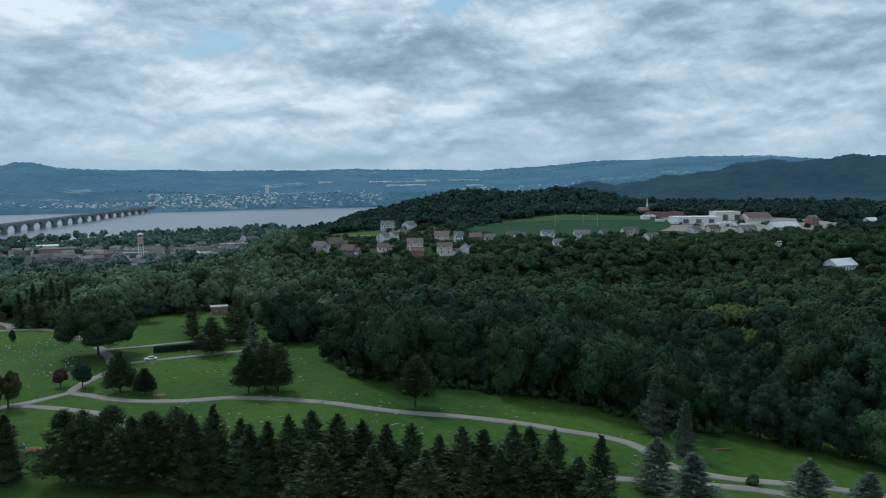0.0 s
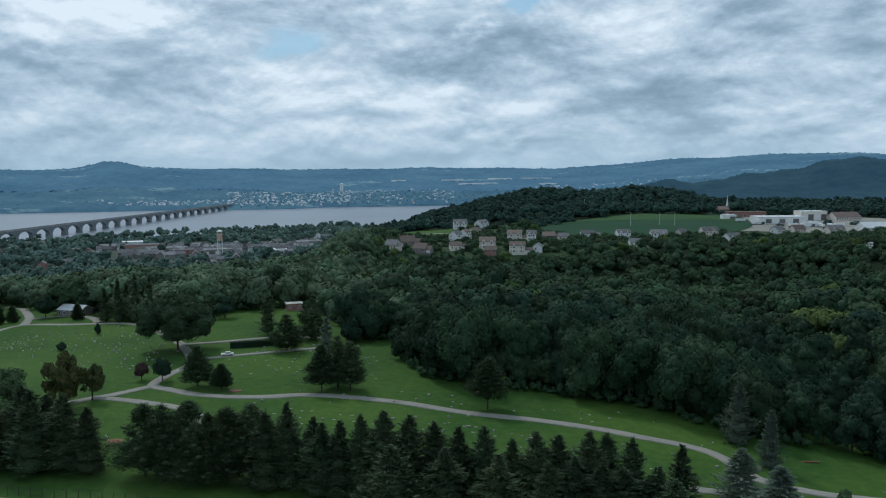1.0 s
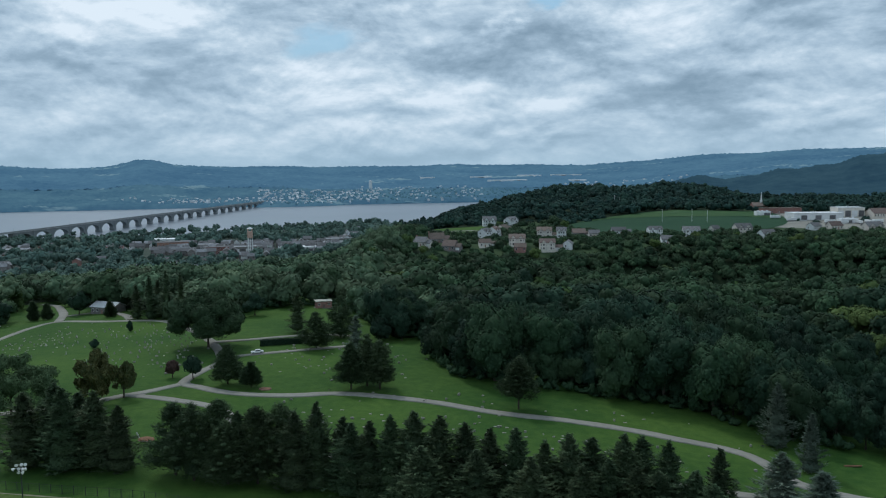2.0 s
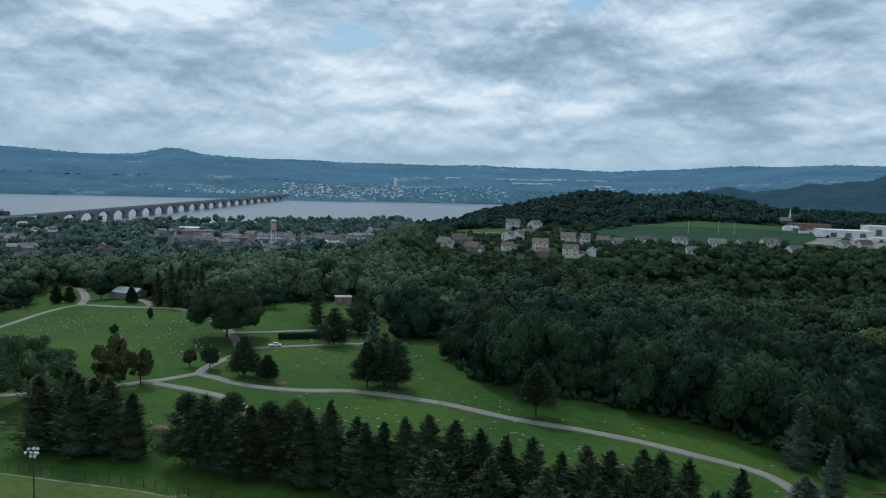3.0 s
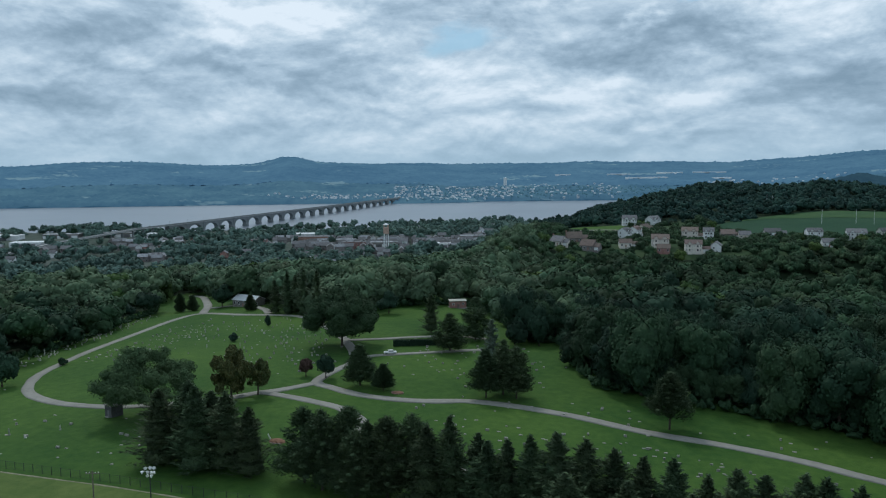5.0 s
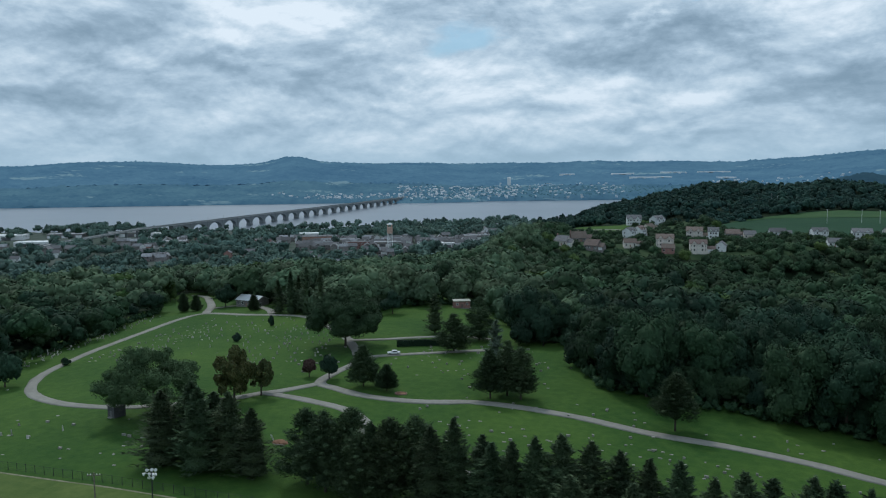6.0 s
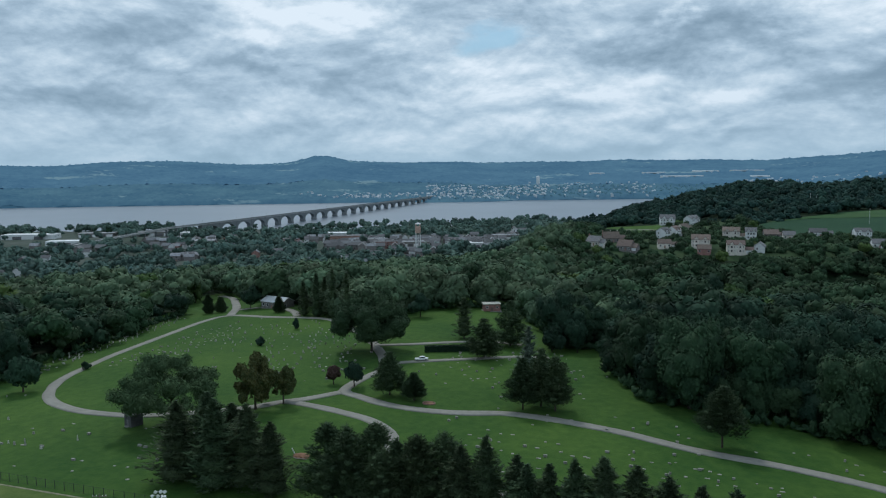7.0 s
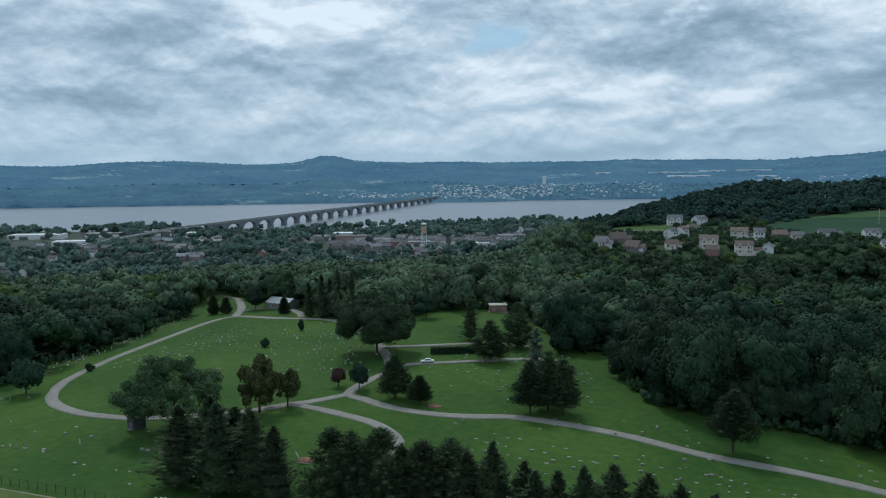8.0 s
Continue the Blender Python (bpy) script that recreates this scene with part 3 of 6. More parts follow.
def cards(rng, P, N, size, jitter=0.7, long=1.0, along=None, slim=1.0, sides=4):
    """Leaf clumps: one small bent quad (or triangle) at each point, roughly facing N."""
    n = len(P)
    N = N + jitter * unit(rng, n)
    N /= np.linalg.norm(N, axis=1, keepdims=True)
    T = np.cross(N, unit(rng, n)) if along is None else along + 0.35 * unit(rng, n)
    T /= np.linalg.norm(T, axis=1, keepdims=True) + 1e-9
    B = np.cross(N, T) * slim
    s = (size * rng.uniform(0.6, 1.3, n))[:, None]
    lift = N * s * 0.25
    if sides == 3:
        V = np.stack([P - T * s * long - B * s * 0.9, P + T * s * long * 1.2 - B * s * 0.3 + lift, P - T * s * long * 0.3 + B * s * 1.25], 1)
    else:
        V = np.stack([P - T * s * long - B * s * 0.7, P + T * s * long * 0.8 - B * s + lift, P + T * s * long + B * s * 0.8, P - T * s * 0.8 * long + B * s + lift], 1)
    return V.reshape(-1, 3), np.arange(sides * n).reshape(-1, sides)


def crown(seed, n, size, lobes=9, flat=0.75, spread=0.6, core=0.9, low=-0.75, level=1, lobe=1.0, twigs=2, jitter=0.42, skirt=-0.35, fluff=0.92):
    """Arrays of a broadleaf crown of unit radius, centred on the origin: rounded boughs on a dome, smaller billows on each
    bough, leaf clumps all over them, and a leafy core in every one."""
    rng = np.random.default_rng(seed)
    D = unit(rng, lobes * 6)
    D = D[D[:, 2] > skirt][:lobes - 1]
    C = np.vstack([[(0, 0, 0.05)], D * rng.uniform(0.7, 1.08, (len(D), 1)) * spread * (1, 1, flat)])
    Rl = np.concatenate([[0.56], rng.uniform(0.26, 0.44, len(D))]) * lobe
    for _ in range(twigs):
        d = unit(rng, len(D)) * 0.8 + D * 0.9 + (0, 0, 0.2)
        d /= np.linalg.norm(d, axis=1, keepdims=True)
        r = Rl[1:len(D) + 1]
        C = np.vstack([C, C[1:len(D) + 1] + d * (r * 0.8)[:, None]])
        Rl = np.concatenate([Rl, r * rng.uniform(0.4, 0.6, len(D))])
    P, N = [], []
    have, area = 0, Rl ** 2 / (Rl ** 2).sum()
    while have < n:
        k = rng.choice(len(C), n * 2, p=area)
        d = unit(rng, n * 2)
        p = C[k] + d * (Rl[k] * rng.uniform(fluff, 1.14, n * 2))[:, None] * (1, 1, 0.88)
        deep = (np.linalg.norm((p[:, None] - C[None]) / (1, 1, 0.88), axis=2) < Rl[None] * (fluff - 0.02)).any(1)
        ok = ~deep & (p[:, 2] > low) & (rng.uniform(size=n * 2) < 0.3 + 0.7 * (d[:, 2] > -0.3))
        P.append(p[ok]), N.append(d[ok])
        have += ok.sum()
    P, N = np.concatenate(P)[:n], np.concatenate(N)[:n]
    V, Q = cards(rng, P, N + (0, 0, 0.15), size, jitter, sides=3)
    iv, it = ico(level)
    cv, ct = [], []
    for c, r in zip(C, Rl):
        ct.append(it + len(V) + len(cv) * len(iv))
        bump = 1 + 0.07 * rng.normal(size=(len(iv), 1))
        cv.append(iv * bump * (1, 1, 0.88) * r * core + c)
    return np.vstack([V, *cv]), Q, np.concatenate(ct)


def trunk_mesh(name, seed, high, radius, limbs, reach):
    rng = random.Random(seed)
    bm = bmesh.new()
    lean = Vector((rng.uniform(-0.03, 0.03), rng.uniform(-0.03, 0.03), 1)) * high
    cone(bm, (0, 0, -0.6), lean * 0.12, radius * 1.5, radius, 8)
    cone(bm, lean * 0.12, lean * 0.6, radius, radius * 0.7, 8)
    cone(bm, lean * 0.6, lean, radius * 0.7, radius * 0.2, 6)
    for i in range(limbs):
        a = 6.283 * (i + rng.random() * 0.6) / limbs
        base = lean * rng.uniform(0.35, 0.8)
        tip = base + Vector((math.cos(a), math.sin(a), rng.uniform(0.5, 0.9))) * reach * rng.uniform(0.6, 1.0)
        cone(bm, base, tip, radius * 0.4, radius * 0.1, 5)
    me = bpy.data.meshes.new(name)
    bm.to_mesh(me)
    bm.free()
    me.materials.append(M["bark"])
    return me


def broadleaf(seed, high, wide, leaf, label, clumps=1100, size=0.07, clear=0.2, flat=0.75, lobes=10, category="tree", group="", spread=0.6, lobe=1.0, core=0.9, twigs=2, skirt=-0.35, fluff=0.92, jitter=0.5):
    """A broadleaf tree at the origin: tapered trunk with limbs, and a crown that starts at clear * high."""
    tree = tagged(new("tree"), label, category, group)
    crown_high = high * (1 - clear)
    part("trunk", trunk_mesh("trunk", seed, high * 0.62, 0.014 * high + 0.1, 6, wide * 0.3), None, tree, "rough grey-brown bark")
    V, Q, T = crown(seed, clumps * 2, size, lobes, flat, spread, core, lobe=lobe, level=2 if clumps > 5000 else 1, twigs=twigs, skirt=skirt, fluff=fluff, jitter=jitter)
    lo, hi = V[:, 2].min(), V[:, 2].max()
    side = np.percentile(np.hypot(V[:, 0], V[:, 1]), 98)
    V = V * (wide / 2 / side, wide / 2 / side, crown_high / (hi - lo))
    V[:, 2] += high - V[:, 2].max()
    part("crown", raw_mesh("crown", V, [Q, T], M[leaf], smooth_last=True), None, tree)
    return tree


def needle_mesh(seed, high, wide, leaf, clear, whorls, per, bits, size, ragged=0.24):
    rng = np.random.default_rng(seed)
    P, N, A = [], [], []
    for k in range(whorls):
        s = k / (whorls - 1)
        z = high * (clear + (0.985 - clear) * s ** 0.92)
        r = wide / 2 * (1 - s) ** 0.78 * (0.72 + 0.28 * min(1, s * 5 + 0.2)) + 0.12
        for b in range(per):
            a = 6.283 * (b + rng.uniform(-0.4, 0.4)) / per + k * 1.7
            reach = r * rng.uniform(1 - 2 * ragged, 1 + ragged) * (1 + 0.22 * math.sin(a * 2 + k * 0.35 + seed))
            f = np.sqrt(rng.uniform(0.06, 1.0, bits))
            side = rng.normal(0, 0.13, bits) * reach * f
            rad = f * reach
            droop = -0.10 * rad + 0.22 * rad * f * f + rng.normal(0, 0.14, bits)
            x = np.cos(a) * rad - np.sin(a) * side
            y = np.sin(a) * rad + np.cos(a) * side
            P.append(np.column_stack([x, y, z + droop + rng.uniform(-0.9, 0.9) * high / whorls]))
            N.append(np.tile((math.cos(a) * 0.6, math.sin(a) * 0.6, 0.8), (bits, 1)))
            A.append(np.tile((math.cos(a), math.sin(a), 0.25), (bits, 1)))
    P, N, A = np.vstack(P), np.vstack(N), np.vstack(A)
    V, Q = cards(rng, P, N, size * 1.15, 0.5, 2.0, A, 0.75, sides=3)
    iv, it = ico()
    cores, tris = [], []
    for k in range(5):
        s = (k + 0.4) / 5
        r = wide / 2 * (1 - s) ** 0.7 * 0.62
        tris.append(it + len(V) + k * len(iv))
        cores.append(iv * (r, r, high * (1 - clear) * 0.13) + (0, 0, high * (clear + (0.93 - clear) * s)))
    return raw_mesh("crown", np.vstack([V, *cores]), [Q, np.concatenate(tris)], M[leaf], smooth_last=True)


def pine_mesh(seed, high, wide, leaf, clear, clumps=9000, size=0.23):
    """A pine crown: ragged boughs of needles set round the trunk, shorter towards the tip, each a flattened tuft with a core."""
    rng = np.random.default_rng(seed)
    boughs = 74
    s = np.sort(rng.uniform(0, 1, boughs)) ** 0.9
    reach = wide * 0.56 * (1 - s) ** 0.52 * np.minimum(1, 0.72 + 1.3 * s) * rng.uniform(0.7, 1.14, boughs)
    a = np.arange(boughs) * 2.4 + rng.uniform(-0.5, 0.5, boughs)
    r = (0.20 + 0.16 * rng.uniform(size=boughs)) * wide * (1 - 0.62 * s) * 0.5 + 0.25
    hub = np.maximum(reach - r * 0.85, 0.1)
    C = np.column_stack([np.cos(a) * hub, np.sin(a) * hub, high * (clear + (0.93 - clear) * s)])
    C[:, 2] += r * 0.4
    C[-1], r[-1] = (0, 0, high - 0.9), 0.7
    k = rng.choice(boughs, clumps, p=r ** 2 / (r ** 2).sum())
    d = unit(rng, clumps)
    P = C[k] + d * (r[k] * rng.uniform(0.45, 1.4, clumps))[:, None] * (1.1, 1.1, 0.55)
    P[:, 2] = np.maximum(P[:, 2], high * clear * 0.8)
    out = P * (1, 1, 0)
    out /= np.linalg.norm(out, axis=1, keepdims=True) + 1e-6
    V, Q = cards(rng, P, d + (0, 0, 0.4), size, 0.7, 1.7, out + (0, 0, 0.55), 0.6, sides=3)
    iv, it = ico()
    cores = [iv * (1.1, 1.1, 0.5) * q * 0.5 + c for c, q in zip(C, r)]
    n = len(V)
    for z in np.linspace(clear + 0.1, 0.85, 5):
        cores.append(iv * (wide * 0.2 * (1.05 - z), wide * 0.2 * (1.05 - z), high * 0.12) + (0, 0, high * z))
    tris = [it + n + j * len(iv) for j in range(len(cores))]
    return raw_mesh("crown", np.vstack([V, *cores]), [Q, np.concatenate(tris)], M[leaf], smooth_last=True)


def conifer(seed, high, wide, leaf, label, shape="spire", clear=0.06, whorls=24, per=9, bits=7, size=0.36, category="conifer", group=""):
    """A conifer at the origin: straight tapered trunk and whorls of needle sprays."""
    tree = tagged(new("conifer"), label, category, group)
    bm = bmesh.new()
    cone(bm, (0, 0, -0.6), (0, 0, high * 0.5), 0.014 * high + 0.08, 0.009 * high + 0.04, 8)
    cone(bm, (0, 0, high * 0.5), (0, 0, high * 0.98), 0.009 * high + 0.04, 0.02, 6)
    part("trunk", bm, M["bark"], tree, "dark straight bark")
    crown_mesh = pine_mesh(seed, high, wide, leaf, clear) if shape == "egg" else needle_mesh(seed, high, wide, leaf, clear, whorls, per, bits, size)
    part("crown", crown_mesh, None, tree)
    return tree


def at_ground(x, y, turn=0.0, size=1.0, sink=0.1):
    return pose(x, y, ground_z(x, y) - sink, 0, 0, turn) @ Matrix.Diagonal((size, size, size, 1))


def plant(tree, x, y, turn=0.0):
    tree.matrix_world = at_ground(x, y, turn)
    return tree


def plant_copy(tree, x, y, turn, size, tall=1.0):
    ob = copy_thing(tree, pose(x, y, ground_z(x, y) - 0.1, 0, 0, turn))
    ob.scale = (size, size, size * tall)
    return ob


# the row of spruces at the near side: x, y, height
ROW = [(-73, 185, 17), (-58, 182, 18.5), (-53, 183, 20.5), (-47, 184, 17), (-44, 180, 17),
       (-39.5, 179, 18), (-34.5, 178, 20), (-29, 177, 21.5), (-23, 176, 21), (-17.5, 177, 19.5), (-12, 176, 19), (-6.3, 175, 19.8), (0, 176, 17), (5.2, 174, 19.5), (10, 174, 19.2), (16.5, 173, 20.8),
       (20.5, 175, 19.8), (25.5, 172, 20.2), (36, 172, 19.5),
       (-26, 168, 17), (-14.5, 169, 16.5), (-3, 167, 16.5), (7.5, 166, 16), (13, 168, 17), (18.5, 166, 16.5), (23, 167, 15.5), (30.5, 169, 15.5), (33, 164, 15)]
spruces = [conifer(11 + k, 18.0, w, "needles", "tall dark green spruce in a planted row on the lawn", group="row of spruces", bits=18, whorls=30, per=10, size=0.24) for k, w in enumerate((13.5, 15.0, 12.5, 14.0))]
for k, (x, y, high) in enumerate(ROW):
    if k < 4:
        spruces[k].scale = (1, 1, high / 18)
        spruces[k].location = (x, y, ground_z(x, y) - 0.1)
    else:
        wide = 0.95 + 0.06 * ((k * 5) % 6)
        plant_copy(spruces[(k * 7) % 4], x, y, 67 * k, wide, high / 18 / wide)
pines = [conifer(41 + k, 19.0, w, "needles", "tall soft-needled dark pine in a planted row", "egg", 0.08, 24, 10, 20, 0.25, group="row of pines") for k, w in enumerate((14.5, 16.0))]
for k, (x, y, high) in enumerate([(-90, 187, 19), (-84, 184, 20), (-79, 188, 19.5), (-75, 183, 18), (-68, 184, 20.5), (-63, 187, 19.5)]):
    if k < 2:
        pines[k].location, pines[k].scale = (x, y, ground_z(x, y) - 0.1), (1, 1, high / 19)
    else:
        plant_copy(pines[k % 2], x, y, 80 * k, 0.9 + 0.06 * (k % 3), high / 19)
for k, (x, y, high) in enumerate([(-131, 189, 19), (-125, 193, 20.5), (-119, 187, 21), (-113, 191, 19), (-105, 188, 16.5), (-121, 197, 17)]):
    tree = plant_copy(spruces[k % 4], x, y, 50 * k, 0.95 if k == 4 else 1.22, high / 18 / (0.95 if k == 4 else 1.22))
    tagged(tree, "tall dark spruce in a tight clump on the lawn", group="clump of spruces")
blue = [conifer(31 + k, 16.0, w, "needles_blue", "blue-grey spruce with dense layered branches by the road", group="blue spruces", clear=0.03, bits=16, whorls=28, size=0.24) for k, w in enumerate((10.5, 9.5))]
for k, (x, y, high, wide) in enumerate([(65.5, 236, 18, 1.05), (69, 218, 15.5, 0.8), (54, 191, 13.5, 1.3), (58.5, 178, 14.5, 1.6), (86.5, 180, 14, 1.5), (99.5, 178, 12.5, 1.35)]):
    if k < 2:
        blue[k].location, blue[k].scale = (x, y, ground_z(x, y) - 0.1), (wide, wide, high / 16)
    else:
        plant_copy(blue[k % 2], x, y, 71 * k, wide, high / 16 / wide)

# single trees on the lawn
def ovate(seed, x, y, high, wide, label, leaf="needles", clear=0.1, **kw):
    return plant(conifer(seed, high, wide, leaf, label, "egg", clear, kw.pop("whorls", 22), 11, 26, 0.27, **kw), x, y)


PINE = "dense dark green pine standing alone on the lawn"
ovate(51, -109, 267.5, 14.6, 12.0, PINE)
ovate(52, -99.2, 263.8, 9.2, 8.0, "small rounded dark pine beside a larger one", clear=0.14, whorls=14)
ovate(53, -64.5, 265, 16.5, 12.0, "broad dark pine with spreading lower branches", clear=0.14)
ovate(54, -55, 267, 17.5, 12.5, "broad dark pine with spreading lower branches", clear=0.14)
ovate(55, -60, 270, 19.0, 12.0, "tall dark pine between two broader pines", clear=0.1)
plant(conifer(56, 21.5, 11.0, "needles_blue", "tall grey-blue spruce behind dark pines", clear=0.04), -67, 284)
ovate(57, -7.7, 252.4, 17.6, 13.0, "rounded dark pine beside the cemetery road", clear=0.2)
plant(conifer(58, 17.0, 11.0, "needles", "dark spruce on the lawn near the shed", clear=0.1), -111, 355)
ovate(59, -93, 322.7, 16.0, 14.0, PINE, clear=0.08)
ovate(60, -88.7, 347, 19.0, 15.5, "large dense dark pine at the edge of the lawn", clear=0.06)
plant(broadleaf(61, 26.5, 35.0, "leaf", "huge spreading oak shading the cemetery lawn", 16000, 0.0150, 0.2, 0.72, 56, spread=0.74, lobe=0.58, core=0.8, skirt=-0.25, fluff=0.78, jitter=0.8), -139.4, 322)
plant(broadleaf(62, 12.5, 12.5, "leaf_dark", "rounded green maple near the woods", 900, 0.075, 0.2), -148, 401)
plant(broadleaf(63, 18.5, 13.0, "leaf_orange", "maple turning rusty orange beside the road", 3600, 0.032, 0.05, 0.95, 26, spread=0.76, lobe=0.56, core=0.82, fluff=0.7, jitter=0.9), -143.5, 243)
plant(broadleaf(64, 12.5, 10.0, "leaf_orange", "smaller maple turning rusty brown by the road", 2600, 0.036, 0.1, 0.9, 20, spread=0.76, lobe=0.58, core=0.6, fluff=0.6, jitter=0.9), -137.8, 250)
plant(broadleaf(65, 6.8, 5.2, "leaf_plum", "small plum-leaved ornamental tree on the lawn", 500, 0.1, 0.2), -132.6, 274.5)
plant(broadleaf(66, 8.8, 7.2, "leaf_dark", "small rounded green tree by the road", 600, 0.09, 0.2), -124.4, 273.5)
plant(broadleaf(67, 22.0, 31.0, "leaf_locust", "broad feathery honey locust with an uneven crown", 20000, 0.0125, 0.18, 0.66, 64, spread=0.8, lobe=0.5, core=0.55, twigs=2, skirt=-0.35, fluff=0.5, jitter=0.9), -159.5, 224)
plant(broadleaf(68, 13.5, 12.5, "leaf_dark", "dark round tree at the bend of the road", 900, 0.08, 0.12), -240, 247)
plant(broadleaf(69, 11.0, 10.5, "leaf_dark", "round dark tree at the edge of the woods", 800, 0.08, 0.08), -71.4, 346)
plant(broadleaf(70, 14.0, 9.5, "leaf_dark", "upright dark tree at the edge of the woods", 800, 0.08, 0.06), -62, 351)
ovate(71, -281.6, 415.3, 11.5, 7.5, "dark upright cedar beside the entrance road", clear=0.05, whorls=14)
ovate(72, -275, 417.7, 9.5, 7.0, "dark upright cedar beside the entrance road", clear=0.05, whorls=14)
plant(broadleaf(73, 14.5, 14.0, "leaf_dark", "round dark tree beside the entrance road", 900, 0.075, 0.15), -262, 428)
for x, y, high, wide in ((-212.1, 399.9, 17.7, 7.0), (-203.3, 397.2, 22.1, 9.3), (-193.0, 395.1, 25.2, 10.4), (-183.5, 391.4, 23.5, 9.0), (-203.3, 406.3, 19.0, 8.9)):
    plant(conifer(int(900 - x), high, wide, "needles", "tall dark spruce beside the chapel office", clear=0.04, group="spruces by the entrance"), x, y)
ovate(74, -233.7, 411.3, 9.0, 6.5, "small dark cedar beside the entrance lawn", clear=0.05, whorls=12)
plant(broadleaf(75, 4.2, 4.6, "leaf_dark", "clipped round yew bush on the lawn", 420, 0.12, 0.0, 0.95, 7, "bush"), -193, 326)
plant(broadleaf(76, 5.6, 3.6, "leaf_dark", "tall clipped yew bush on the lawn", 420, 0.12, 0.0, 1.0, 7, "bush"), -196.5, 363.4)
plant(broadleaf(77, 3.4, 4.2, "leaf_dark", "low dark bush at the roadside", 350, 0.12, 0.0, 0.9, 7, "bush"), -243, 280)
plant(broadleaf(78, 3.2, 3.8, "leaf_locust", "round clipped bush between two roads", 420, 0.12, 0.0, 0.9, 7, "bush"), 81, 198.6)
plant(broadleaf(79, 3.2, 3.8, "leaf_locust", "round clipped bush between two roads", 420, 0.12, 0.0, 0.9, 7, "bush"), 106, 194.5)
plant(broadleaf(80, 7.0, 8.0, "leaf_plum", "dark purple-leaved shrub among the spruces", 700, 0.09, 0.02), 29, 178)
plant(broadleaf(81, 7.5, 8.5, "leaf_plum", "dark purple-leaved shrub among the spruces", 700, 0.09, 0.02), -46, 190)

# ---- woods ----
# trees are left out round and before the ridge houses and the town, so that the camera sees them: x, y, reach
HOMES = [(-104, 699), (-94, 720), (-78, 689), (-53, 759), (-45, 776), (-58, 906), (-39, 834), (-33, 893), (-49, 700), (-21, 705), (3, 772), (19, 770), (5, 693), (23, 700), (36, 787),
         (50, 780), (76, 811), (108, 790), (109, 722), (141, 785), (194, 810), (200, 747), (314, 811), (270, 840), (290, 842), (413, 881), (477, 879), (366, 846), (374, 940)]
POCKETS = [(-864, 1119, 45), (-660, 909, 18), (-501, 1151, 75), (-420, 1200, 60), (-800, 1150, 45), (-1024, 1027, 50), (-1100, 1120, 90), (-939, 1143, 50), (-330, 1180, 40), (-590, 1180, 40), (-760, 1030, 18), (-880, 960, 22), (-403, 1070, 28)]


YARD = [(228, 862), (262, 850), (300, 838), (352, 822), (420, 845), (448, 890), (430, 950), (395, 985), (330, 985), (240, 990)]


VIEWS = ((-554, 570, 17, 85), (-574, 620, 12, 80), (-621, 681, 12, 80), (-88, 856, 34, 60), (-60, 850, 14, 40), (298, 590, 12, 9))   # x, y, reach, how far trees are cleared towards the camera


